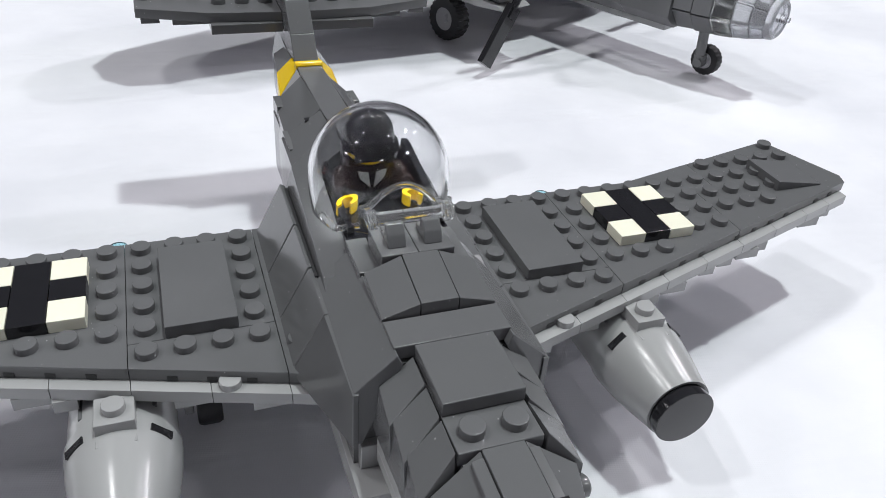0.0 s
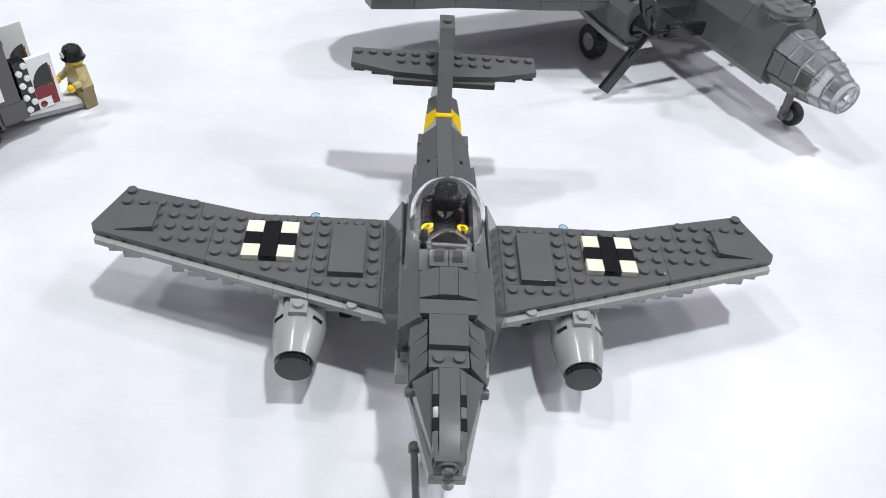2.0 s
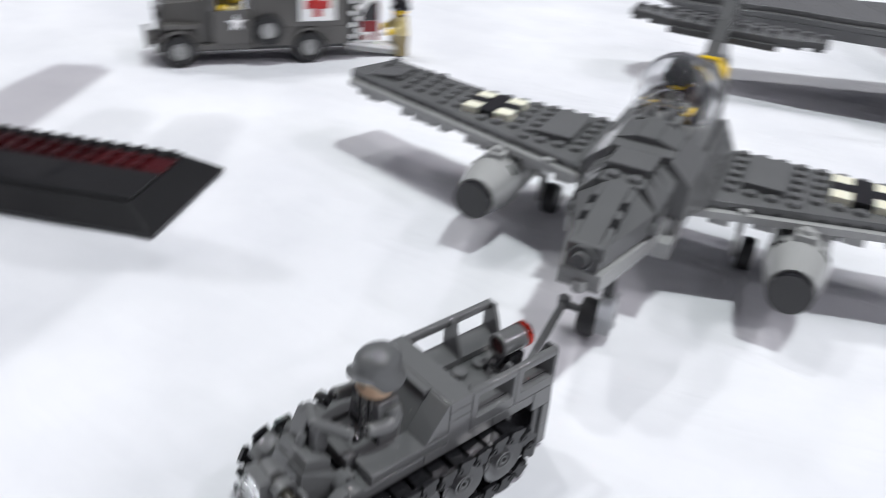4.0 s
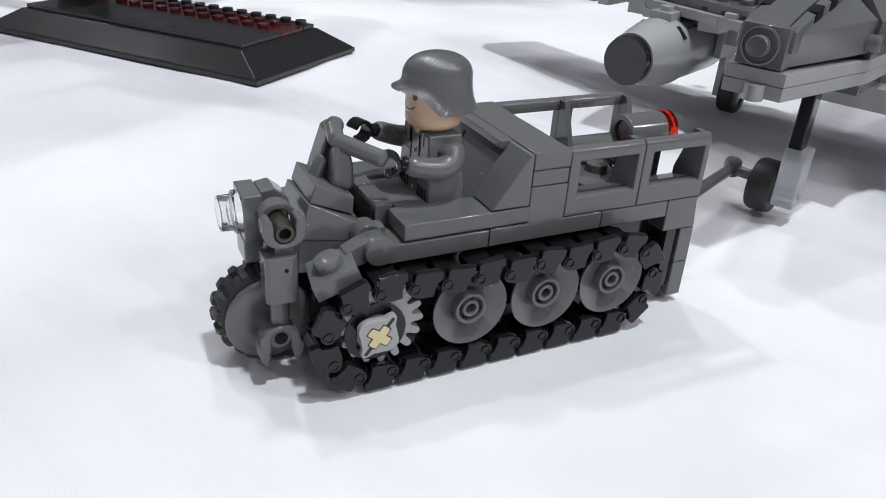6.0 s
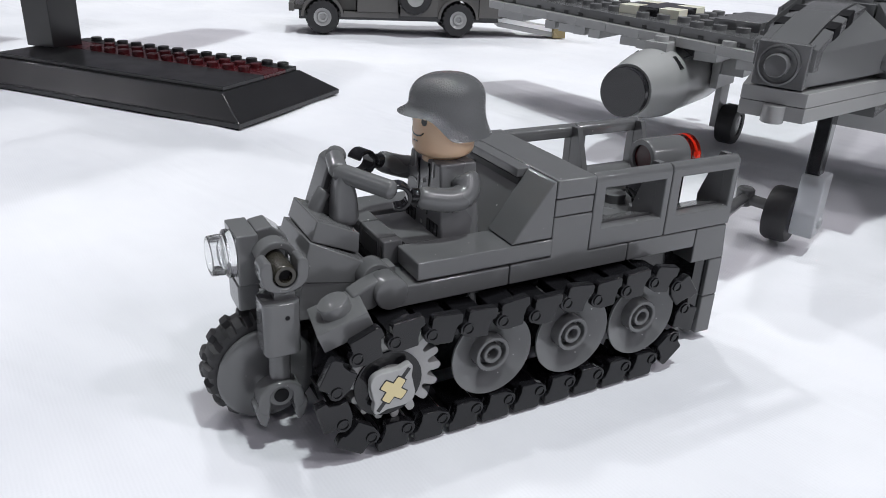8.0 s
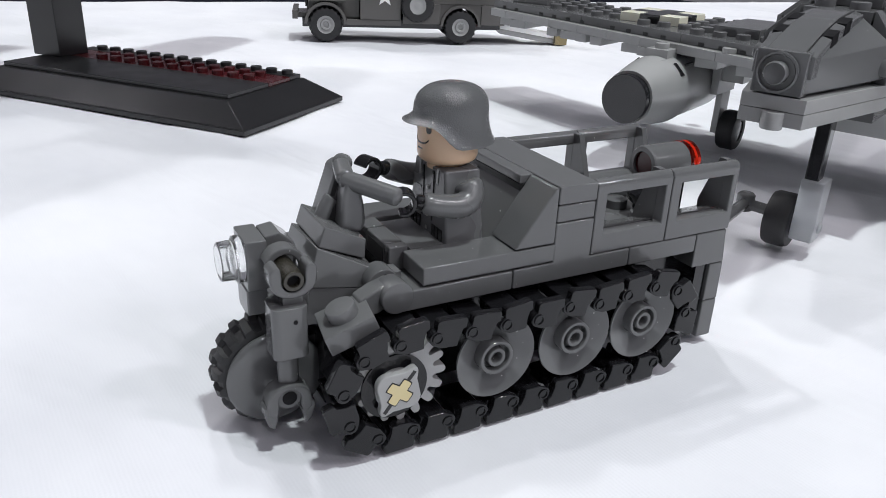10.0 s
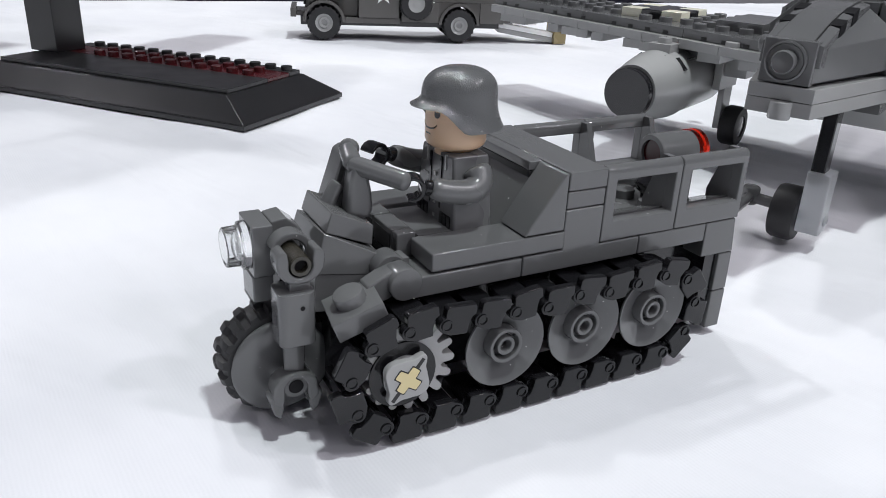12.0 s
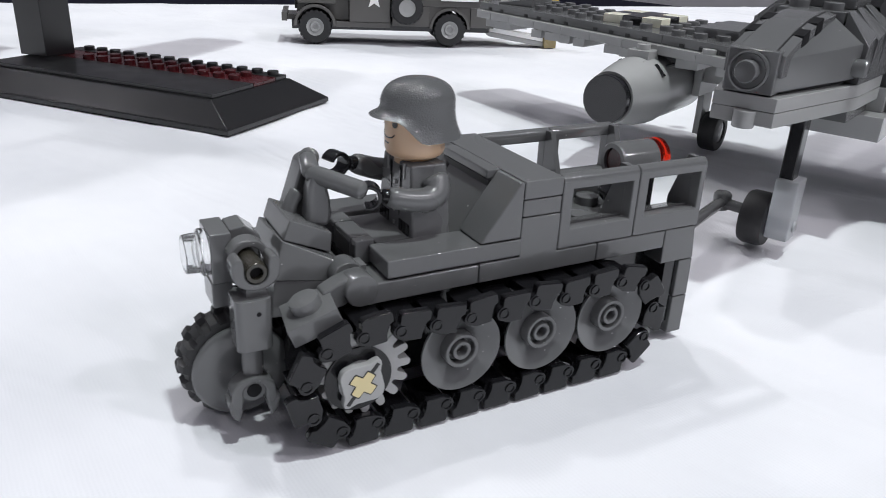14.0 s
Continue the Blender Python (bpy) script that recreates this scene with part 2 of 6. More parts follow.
def hexa(bm, lower, upper):
    """A solid between two polygons of 3D points with equal counts."""
    lo, hi = [bm.verts.new(p) for p in lower], [bm.verts.new(p) for p in upper]
    n = len(lo)
    out = [bm.faces.new(lo), bm.faces.new(hi)]
    out += [bm.faces.new((lo[i], lo[(i + 1) % n], hi[(i + 1) % n], hi[i])) for i in range(n)]
    bmesh.ops.recalc_face_normals(bm, faces=out)
    return out


def lathe(bm, profile, at=(0, 0, 0), axis="z", seg=24, mat=0, turn=None):
    """A round solid from (radius, height) pairs; a radius of 0 closes it."""
    m = {"z": Matrix(), "y": Matrix.Rotation(radians(-90), 4, "X"), "x": Matrix.Rotation(radians(90), 4, "Y")}[axis]
    m = Matrix.Translation(at) @ (turn or Matrix()) @ m
    rings = []
    for r, h in profile:
        if r <= 0:
            rings.append([bm.verts.new(m @ Vector((0, 0, h)))])
        else:
            rings.append([bm.verts.new(m @ Vector((r * math.cos(2 * math.pi * i / seg), r * math.sin(2 * math.pi * i / seg), h))) for i in range(seg)])
    out = []
    for a, b in zip(rings, rings[1:]):
        for i in range(seg):
            j = (i + 1) % seg
            if len(a) == 1 and len(b) == 1:
                continue
            if len(a) == 1:
                out.append(bm.faces.new((a[0], b[i], b[j])))
            elif len(b) == 1:
                out.append(bm.faces.new((a[i], a[j], b[0])))
            else:
                out.append(bm.faces.new((a[i], a[j], b[j], b[i])))
    for f in out:
        f.material_index = mat
    return out


def rod(bm, a, b, r, seg=14, mat=0, round_end=0.25):
    """A round bar from a to b with slightly rounded ends."""
    a, b = Vector(a), Vector(b)
    q = (b - a).to_track_quat("Z", "Y").to_matrix().to_4x4()
    n = (b - a).length
    e = min(round_end * r, n * 0.3)
    if round_end >= 0.6:
        steps = [(math.sin(i * math.pi / 10), 1 - math.cos(i * math.pi / 10)) for i in range(6)]
        prof = [(r * s_, e * c_) for s_, c_ in steps] + [(r * s_, n - e * c_) for s_, c_ in steps[::-1]]
        return lathe(bm, prof, a, "z", seg, mat, q)
    return lathe(bm, ((0, 0), (r - e, 0), (r, e), (r, n - e), (r - e, n), (0, n)), a, "z", seg, mat, q)


def tube(bm, a, b, c, ra, rc, seg=18, n=12):
    """A smooth bent arm from a through the bend b to c, with rounded ends."""
    a, b, c = Vector(a), Vector(b), Vector(c)
    at = lambda u: a * (1 - u) ** 2 + b * 2 * u * (1 - u) + c * u * u
    rings = []
    ts = [(0.0, 0.0), (0.0, 0.6), (0.02, 0.85)] + [(0.06 + 0.88 * i / n, 1.0) for i in range(n + 1)] + [(0.98, 0.9), (1.0, 0.7), (1.0, 0.0)]
    side = (b - a).cross(c - b).normalized()
    for u, k in ts:
        d = (at(min(1, u + 0.01)) - at(max(0, u - 0.01))).normalized()
        up = side.cross(d).normalized()
        r = (ra + (rc - ra) * u) * k
        p = at(u)
        rings.append([bm.verts.new(p + side * (r * math.cos(2 * math.pi * i / seg)) + up * (r * math.sin(2 * math.pi * i / seg))) for i in range(seg)] if r > 0 else [bm.verts.new(p)])
    for p, q in zip(rings, rings[1:]):
        for i in range(seg):
            j = (i + 1) % seg
            if len(p) == 1:
                bm.faces.new((p[0], q[i], q[j]))
            elif len(q) == 1:
                bm.faces.new((p[i], p[j], q[0]))
            else:
                bm.faces.new((p[i], p[j], q[j], q[i]))


def studs(bm, places, z, r=2.4, h=1.8, seg=18, mat=0):
    for x, y in places:
        lathe(bm, ((r, -0.3), (r, h - 0.22), (r - 0.2, h), (0, h)), (x, y, z), "z", seg, mat)


def plate(parent, mat, x0, x1, y0, y1, z0, z1, knobs=(), name="plate", label="", bev=0.28):
    bm = B()
    box(bm, x0, x1, y0, y1, z0, z1)
    soften(bm, bev)
    studs(bm, knobs, z1)
    return part(name, bm, mat, parent, label)


def shaped(parent, mat, pts, axis, a, b, knobs=(), z=0, name="slope", label="", bev=0.3):
    bm = B()
    prism(bm, pts, axis, a, b)
    soften(bm, bev)
    studs(bm, knobs, z)
    return part(name, bm, mat, parent, label)


def wheel_mesh(r, w, tread=18, lug=0.9, seg=36):
    """A tyre lying along x, one skin with staggered blocks of tread."""
    bm = B()
    e = min(1.2, w * 0.2)
    n = tread * 8 if tread else seg
    cols = []
    for i in range(n):
        a = 2 * math.pi * i / n
        hi_l = lug if tread and i % 8 < 4 else 0.0
        hi_r = lug if tread and (i + 4) % 8 < 4 else 0.0
        prof = ((r * 0.55, -w / 2), (r - e, -w / 2), (r - e * 0.4 + hi_l, -w / 2 + e * 0.15), (r + hi_l, -w / 2 + e), (r + hi_l, -w * 0.05), (r + hi_r, w * 0.05), (r + hi_r, w / 2 - e), (r - e * 0.4 + hi_r, w / 2 - e * 0.15), (r - e, w / 2), (r * 0.55, w / 2))
        cols.append([bm.verts.new((x, q * math.cos(a), q * math.sin(a))) for q, x in prof])
    for i in range(n):
        u, v = cols[i], cols[(i + 1) % n]
        for k in range(len(u)):
            m = (k + 1) % len(u)
            bm.faces.new((u[k], u[m], v[m], v[k]))
    return bm


# ---- setting: hall, table ----
def room():
    def slab(name, x0, x1, y0, y1, z0, z1, mat):
        bm = B()
        box(bm, x0, x1, y0, y1, z0, z1)
        return tagged(part(name, bm, mat), kind="structure")

    slab("floor", -9000, 9000, -9000, 9000, -860, -760, CARPET)
    slab("wall_north", -9100, 9100, 9000, 9100, -860, 6000, PAINT)
    slab("wall_south", -9100, 9100, -9100, -9000, -860, 6000, PAINT)
    slab("wall_west", -9100, -9000, -9000, 9000, -860, 6000, PAINT)
    slab("wall_east", 9000, 9100, -9000, 9000, -860, 6000, PAINT)
    slab("ceiling", -9100, 9100, -9100, 9100, 6000, 6100, PAINT)


def table():
    """One sheet of cloth over a long table, with low creases, hanging over the edges."""
    ux, uy = Vector((math.cos(radians(EDGE)), math.sin(radians(EDGE)), 0)), Vector((-math.sin(radians(EDGE)), math.cos(radians(EDGE)), 0))
    bm = B()
    x0, x1, y0, y1 = -900.0, 900.0, -420.0, FAR_EDGE
    step = 9.0
    nx, ny = int((x1 - x0) / step), int((y1 - y0) / step)
    grid = []
    for j in range(ny + 1):
        row = []
        for i in range(nx + 1):
            x, y = x0 + i * (x1 - x0) / nx, y0 + j * (y1 - y0) / ny
            p = ux * x + uy * y
            q = Vector((p.x * 0.006, p.y * 0.006, 0))
            h = noise.noise(q) * 1.5 + noise.noise(q * 2.7 + Vector((7, 3, 0))) * 0.5
            ridge = 1 - abs(noise.noise(Vector((p.x * 0.0045 + p.y * 0.004, p.y * 0.011 - p.x * 0.003, 4))))
            h += max(0.0, ridge - 0.86) * 9
            row.append(bm.verts.new((p.x, p.y, h * 0.55 - 1.1)))
        grid.append(row)
    for j in range(ny):
        for i in range(nx):
            bm.faces.new((grid[j][i], grid[j][i + 1], grid[j + 1][i + 1], grid[j + 1][i]))
    rim = [grid[0][i] for i in range(nx + 1)] + [grid[j][nx] for j in range(1, ny + 1)] + [grid[ny][i] for i in range(nx - 1, -1, -1)] + [grid[j][0] for j in range(ny - 1, 0, -1)]
    mid = ux * ((x0 + x1) / 2) + uy * ((y0 + y1) / 2)
    prev = rim
    for drop, out in ((4, 4), (14, 7), (700, 22)):
        ring = []
        for k, v in enumerate(rim):
            d = (v.co - mid)
            d.z = 0
            d.normalize()
            wob = math.sin(k * 0.45) * 10 * (drop > 100)
            ring.append(bm.verts.new((v.co.x + d.x * (out + wob), v.co.y + d.y * (out + wob), v.co.z - drop)))
        for k in range(len(rim)):
            j = (k + 1) % len(rim)
            bm.faces.new((prev[k], prev[j], ring[j], ring[k]))
        prev = ring
    ob = part("table_cloth", bm, CLOTH, smooth=70)
    tagged(ob, "white cloth with low creases spread over an exhibition table", "tablecloth")
    bm = B()
    box(bm, x0 + 12, x1 - 12, y0 + 12, y1 - 12, -30, -4)
    for lx in (x0 + 60, x1 - 60):
        for ly in (y0 + 60, y1 - 60):
            box(bm, lx - 20, lx + 20, ly - 20, ly + 20, -760, -30)
    ob = part("table", bm, DARKM, m=pose(0, 0, 0, 0, 0, EDGE))
    tagged(ob, "plain folding table hidden under the white cloth", "table")


EDGE, FAR_EDGE = 61.0, 550.0
room()
table()


# ---- the twin-jet aeroplane ----
ZW = 42.6            # top of the wing plates
CX = 0.5             # centre line


def edge_front(x):
    return -9.6 + (x - 28) * 0.308


def edge_back(x):
    return 48.0 if x < 88 else 48 + (x - 88) * 0.236


def wing(plane, s):
    w = wing_core(plane, s)
    f = lambda pts: [(s * x, y) for x, y in pts]

    def top(pts, knobs, name="wing_plate", z0=ZW - 3.2, z1=ZW, mat=DARK):
        bm = B()
        prism(bm, f(pts), "z", z0, z1)
        soften(bm, 0.18)
        studs(bm, f(knobs), z1)
        return part(name, bm, mat, w)

    col = lambda c: 24 + 8 * c
    row = lambda r: 52 - 8 * r
    g = 0.06
    top([(28 + g, 8 + g), (60 - g, 8 + g), (60 - g, 48), (28 + g, 48)], [(col(c), row(r)) for c in (1, 4) for r in (1, 2, 3, 4, 5)] + [(col(c), row(1)) for c in (2, 3)])
    top([(28 + g, edge_front(28)), (60 - g, edge_front(60)), (60 - g, 8 - g), (28 + g, 8 - g)], [(col(c), row(6)) for c in (1, 2, 3, 4)])
    top([(60 + g, edge_front(60)), (108 - g, edge_front(108)), (108 - g, 40 - g), (116 - g, 40 - g), (116 - g, edge_back(116)), (88, 48), (60 + g, 48)],
        [(col(5), row(r)) for r in (1, 2, 3, 4, 5)] + [(col(c), row(1)) for c in (6, 7, 8)] + [(col(c), row(5)) for c in (6, 7)] + [(col(c), row(r)) for c in (9, 10) for r in (1, 2, 3, 4)] + [(col(11), row(1))])
    top([(108 + g, edge_front(108)), (162.8, edge_front(162.8)), (164.5, 36), (154.5, edge_back(154.5)), (116 + g, edge_back(116)), (116 + g, 40 + g), (108 + g, 40 + g)],
        [(col(c), row(3)) for c in (11, 12, 13)] + [(col(c), row(2)) for c in (11, 12, 13, 14)] + [(col(c), row(1)) for c in (12, 13, 14)] + [(col(c), row(0)) for c in (12, 13, 14, 15, 16)] + [(col(16), row(-1))])
    t = 0.08
    top([(36 + t, 8 + t), (52 - t, 8 + t), (52 - t, 40 - t), (36 + t, 40 - t)], [], "tile", ZW + 0.02, ZW + 3.2)
    bm = B()
    plan = f([(135 + t, 32 + t), (153 - t, 32 + t), (153 - t, 48 - t), (135 + t, 48 - t)])
    hexa(bm, [(x, y, ZW + 0.02) for x, y in plan], [(x, y, ZW + (3.4 if abs(x) < 140 else 0.5)) for x, y in plan])
    soften(bm, 0.2)
    part("slope", bm, DARK, w)
    for i in range(3):
        for j in range(3):
            if j == 1 and i != 1:
                top([(68 + 8 * i + t, 24 + t), (76 + 8 * i - t, 24 + t), (76 + 8 * i - t, 32 - t), (68 + 8 * i + t, 32 - t)], [], "tile", ZW + 0.02, ZW + 3.2, BLACK)
            elif i != 1:
                top([(68 + 8 * i + t, 16 + 8 * j + t), (76 + 8 * i - t, 16 + 8 * j + t), (76 + 8 * i - t, 24 + 8 * j - t), (68 + 8 * i + t, 24 + 8 * j - t)], [], "tile", ZW + 0.02, ZW + 3.2, WHITE)
    top([(76 + t, 16 + t), (84 - t, 16 + t), (84 - t, 40 - t), (76 + t, 40 - t)], [], "tile", ZW + 0.02, ZW + 3.2, BLACK)
    # black boxes in the leading face, drawn as the shade in its slots
    slot = None
    for k in range(16):
        x = 35.5 + 8 * k
        m = mm(s * x, edge_front(x) - 0.12, ZW - 2.3, 0, 0, s * 17.1)
        if slot is None:
            bm = B()
            box(bm, -1.1, 1.1, -0.05, 0.9, -0.7, 0.5)
            slot = part("edge_slot", bm, TYRE_AND_SHADE, w, "", m)
        elif k % 5 != 3:
            again(slot, m)
    # inner strip beside the fuselage
    top([(20, edge_front(28) - 3.5), (28 - g, edge_front(28)), (28 - g, 48), (20, 48)], [(24.2, -0.5)], "wing_plate")
    return w


def wing_core(plane, s):
    """The light grey plates under the dark ones: stepped along the leading edge."""
    rnd = random.Random(5)
    cuts = (21, 28, 44, 60, 76, 92, 108, 124, 140, 152, 162)
    w = None
    for a, b in zip(cuts, cuts[1:]):
        bm = B()
        f0, f1 = edge_front(a) - 3.2, edge_front(b) - 3.2
        prism(bm, [(s * a, f0), (s * (b - 0.1), f1), (s * (b - 0.1), edge_back(b) - 1.5 if b < 160 else 41.0), (s * a, edge_back(a) - 1.5)], "z", ZW - 6.4, ZW - 3.3)
        soften(bm, 0.12)
        if w is None:
            w = part("wing", bm, LIGHT, plane, "stepped wing of dark plates over light grey ones")
        else:
            part("lower_plate", bm, LIGHT, w, "light grey plate")
    for x in range(32, 160, 8):
        y = edge_front(x) + rnd.choice((0.0, 0.6, 2.0))
        if rnd.random() < 0.7:
            plate(w, LIGHT, s * x - 3.9, s * x + (3.9 if rnd.random() < 0.6 else 1.0), y - 3.0, y + 14, ZW - 9.6, ZW - 6.5, name="lower_plate", bev=0.12)
    for x in (40,):
        bm = B()
        lathe(bm, ((2.4, 0), (2.4, 1.6), (2.2, 1.8), (0, 1.8)), (s * x, edge_front(x) - 0.6, ZW - 3.4), "z", 16)
        part("stud", bm, LIGHT, w)
    return w


def engine(plane, s):
    x, y, z = s * 63.5, -28.9, 23.8
    e = part("engine", engine_shell(x, y, z), LIGHT, plane, "light grey tapered engine nacelle")
    bm = B()
    lathe(bm, ((0, 0), (7.9, 0), (8.1, 0.2), (8.1, 2.6), (7.7, 2.8), (7.6, 6.2), (0, 6.2)), (x, y - 1.5, z - 0.2), "y", 40)
    part("intake_disc", bm, BLACK, e, "black round disc")
    # black blocks set in the uncut shell as the shade of slots
    for k in (-1, 1):
        bm = B()
        box(bm, -2.6, 2.6, -0.9, 0.9, -0.5, 0.5)
        part("slot", bm, BLACK, e, "", mm(x + k * 8.3, y + 20, z + 8.0, 0, k * 43, -k * 6))
    bm = B()
    box(bm, x - 4, x + 4, y + 19, y + 27, z + 8, z + 14)
    prism(bm, [(x - 4, z + 8), (x + 4, z + 8), (x + 4, z + 11), (x - 4, z + 11)], "y", y + 16, y + 19)
    soften(bm, 0.2)
    studs(bm, [(x, y + 23)], z + 14)
    part("bracket", bm, LIGHT, e)
    bm = B()
    box(bm, x - 7.9, x + 7.9, y + 27, y + 70, z + 8, ZW - 9.7)
    box(bm, x - 12, x + 12, y + 33, y + 64, ZW - 9.6, ZW - 6.5)
    soften(bm, 0.2)
    part("pylon", bm, DARK, e, "dark grey mounting bricks")
    bm = B()
    lathe(bm, ((0, 0), (2.9, 0), (2.9, 2.2), (2.4, 2.3), (2.4, 5.2), (1.9, 5.2), (1.9, 3.0), (0, 3.0)), (x - s * 1.5, 52.6, ZW - 8.6), "z", 18)
    part("exhaust_stud", bm, TBLUE, e, "transparent light blue round stud")
    return e


def engine_shell(x, y, z):
    bm = B()
    lathe(bm, ((0, 4.2), (7.6, 4.2), (7.8, 1.9), (8.7, 1.7), (9.2, 4.6), (10.4, 10), (11.5, 16), (12.0, 22), (12.0, 24), (11.5, 24.3), (11.5, 40), (11.3, 56), (9.6, 68), (7.4, 76), (0, 76)), (x, y, z), "y", 48)
    return bm


def aeroplane():
    p = thing("toy_jet_aeroplane", mm(0, 0, 0), "dark grey brick-built jet aeroplane with clear canopy on white cloth", "toy aeroplane")
    for s in (-1, 1):
        wing(p, s)
        engine(p, s)
    fuselage(p)
    tail(p)
    cockpit(p)
    gear(p)
    return p


def mirror_slope(f, mat, pts, y0, y1, name="slope"):
    """The same long slope on both sides of the body: pts are (x, z)."""
    for s in (-1, 1):
        shaped(f, mat, [(CX + s * x, z) for x, z in pts], "y", y0, y1, name=name)


def fuselage(p):
    bm = B()
    prism(bm, [(-19, 33), (19, 33), (19, 56), (11, 61), (-11, 61), (-19, 56)], "y", -31, 46)
    prism(bm, [(-14, 36), (14, 36), (13, 54), (7, 60), (-7, 60), (-13, 54)], "y", -54, -31)
    prism(bm, [(-13, 34), (13, 34), (13, 54), (8, 58), (-8, 58), (-13, 54)], "y", 46, 100)
    f = part("fuselage", bm, DARK, p, "dark grey brick-built body", mm(0, 0.7, -1.7))
    g = 0.08
    # long shoulder slopes
    mirror_slope(f, DARK, [(20, 43), (20, 57), (11.6, 64.6), (10.5, 62), (18, 43)], -32.5, 3.5)
    # wing root fairings, stepped tiles
    for y0, y1, k in ((-9, 8, 0), (8, 26, 1), (26, 46, 2)):
        for s in (-1, 1):
            shaped(f, DARK, [(CX + s * 28, ZW), (CX + s * 27.5, ZW + 1.2), (CX + s * 20.3, 57.5 + k * 0.3), (CX + s * 19, 57.5), (CX + s * 19, ZW)], "y", y0 + g, y1 - g)
    for s in (-1, 1):
        bm = B()
        hexa(bm, [(CX + s * 19, -33, 43), (CX + s * 20.2, -33, 43), (CX + s * 27.8, -9.1, 43), (CX + s * 19, -9.1, 43)], [(CX + s * 19, -33, 57), (CX + s * 20.2, -33, 57), (CX + s * 20.4, -9.1, 57.4), (CX + s * 19, -9.1, 57.4)])
        soften(bm, 0.2)
        part("slope", bm, DARK, f)
    # top tiles from the nose back
    bm = B()
    box(bm, CX - 8 + g, CX + 8 - g, -46.6, -30.8, 61.9, 65.0)
    soften(bm, 0.25)
    part("tile", bm, DARK, f)
    plate(f, DARK, CX - 8 + g, CX + 8 - g, -55, -38.9, 58.6, 61.8, [(CX - 4, -51), (CX + 4, -51)])
    plate(f, DARK, CX - 12 + g, CX + 12 - g, -30.7, -22.9, 61.8, 65.0, name="tile")
    # short slopes in front of the canopy
    for i, (a, b) in enumerate(((-12.0, -4), (-4, 4), (4, 12.0))):
        bm = B()
        fa, fb = (65.1, 67.4) if i == 0 else (67.4, 65.1) if i == 2 else (67.5, 67.5)
        ra, rb = (66.6, 69.7) if i == 0 else (69.7, 66.6) if i == 2 else (69.9, 69.9)
        hexa(bm, [(CX + a + g, -22.6, 61.8), (CX + b - g, -22.6, 61.8), (CX + b - g, -8.6, 61.8), (CX + a + g, -8.6, 61.8)],
             [(CX + a + g, -22.4, fa), (CX + b - g, -22.4, fb), (CX + b - g, -8.8, rb), (CX + a + g, -8.8, ra)])
        soften(bm, 0.2)
        part("slope", bm, DARK, f)
    plate(f, DARK, CX - 12, CX + 12, -7, 46, 58.0, 62.2, name="plate")
    # hinge base with two clips
    plate(f, DARK, CX - 8, CX - 0.06, -8.3, 3, 62.2, 69.6, name="hinge_base")
    plate(f, DARK, CX + 0.06, CX + 8, -8.3, 3, 62.2, 69.6, name="hinge_base")
    for x in (-4, 4):
        bm = B()
        prism(bm, [(-6.2, 69.5), (0.6, 69.5), (0.9, 71.2), (-0.4, 71.1), (-1.6, 71.6), (-2.1, 72.8), (-1.8, 74.0), (-3.4, 74.0), (-5.0, 72.2)], "x", CX + x - 2, CX + x + 2)
        soften(bm, 0.4)
        part("clip", bm, DARK, f)
    # side slopes of the nose, three steps
    for s in (-1, 1):
        for k in range(3):
            y1, y0 = -31.2 - 8 * k, -39.1 - 8 * k
            ox, oz = 15.4 - 0.25 * k, 57.8 - 0.6 * k
            bm = B()
            hexa(bm, [(CX + s * 7.9, y0 - 1.0, 46), (CX + s * ox, y0 - 3.2, 46), (CX + s * (ox + 0.5), y1, 46), (CX + s * 7.9, y1, 46)],
                 [(CX + s * 8.5, y0, 62.9 - 0.3 * k), (CX + s * (ox + 0.3), y0 - 2.6, 56.7 - 0.9 * k), (CX + s * (ox - 0.2), y1 - 1.6, oz + 0.2), (CX + s * 8.2, y1, 62.6 - 0.3 * k)])
            soften(bm, 0.22)
            part("slope", bm, DARK, f)
    nose(f)
    # belly plates
    plate(f, LIGHT, -20, 20, -40, 46, 29.6, 36.0, name="belly_plate", label="light grey belly plate")
    plate(f, LIGHT, -18, 18, -33, 44, 36.0, 42.5, name="belly_plate")
    # sloped side panels up to the canopy
    for s in (-1, 1):
        bm = B()
        hexa(bm, [(CX + s * 11.0, -7.0, 57), (CX + s * 18.9, -6.0, 57), (CX + s * 18.7, 46, 57), (CX + s * 11.0, 46, 57)],
             [(CX + s * 11.4, -3.0, 62.6), (CX + s * 18.4, 1.0, 59.6), (CX + s * 17.2, 45, 63.4), (CX + s * 12.4, 45, 68.0)])
        soften(bm, 0.2)
        part("side_panel", bm, DARK, f)
        # black strip drawn for the dark slot along the seam
        bm = B()
        box(bm, CX + s * 19.25 - 0.3, CX + s * 19.25 + 0.3, 4, 44, 55, 57.9)
        part("seam_strip", bm, TYRE_AND_SHADE, f)
        # plate corner in front of the panel
        plate(f, DARK, CX + s * 10 - 2.4, CX + s * 10 + 2.4, -6.9, 6, 61.0, 65.2, name="plate")
    # behind the canopy, stepping down to the tail
    for s in (-1, 1):
        for k, (y0, y1, x0, x1, zl, zh) in enumerate(((44, 71, 16.2, 15.6, 58.8, 66.5), (71, 101, 14.0, 12.8, 56.6, 64.9))):
            bm = B()
            hexa(bm, [(CX, y0, 34), (CX + s * (x0 + 1), y0, 34), (CX + s * x1, y1, 36), (CX, y1, 36)],
                 [(CX + s * 4.1, y0, zh + 2.0), (CX + s * x0, y0, zl + 1.0), (CX + s * x1, y1, zl), (CX + s * 4.1, y1, zh)])
            soften(bm, 0.25)
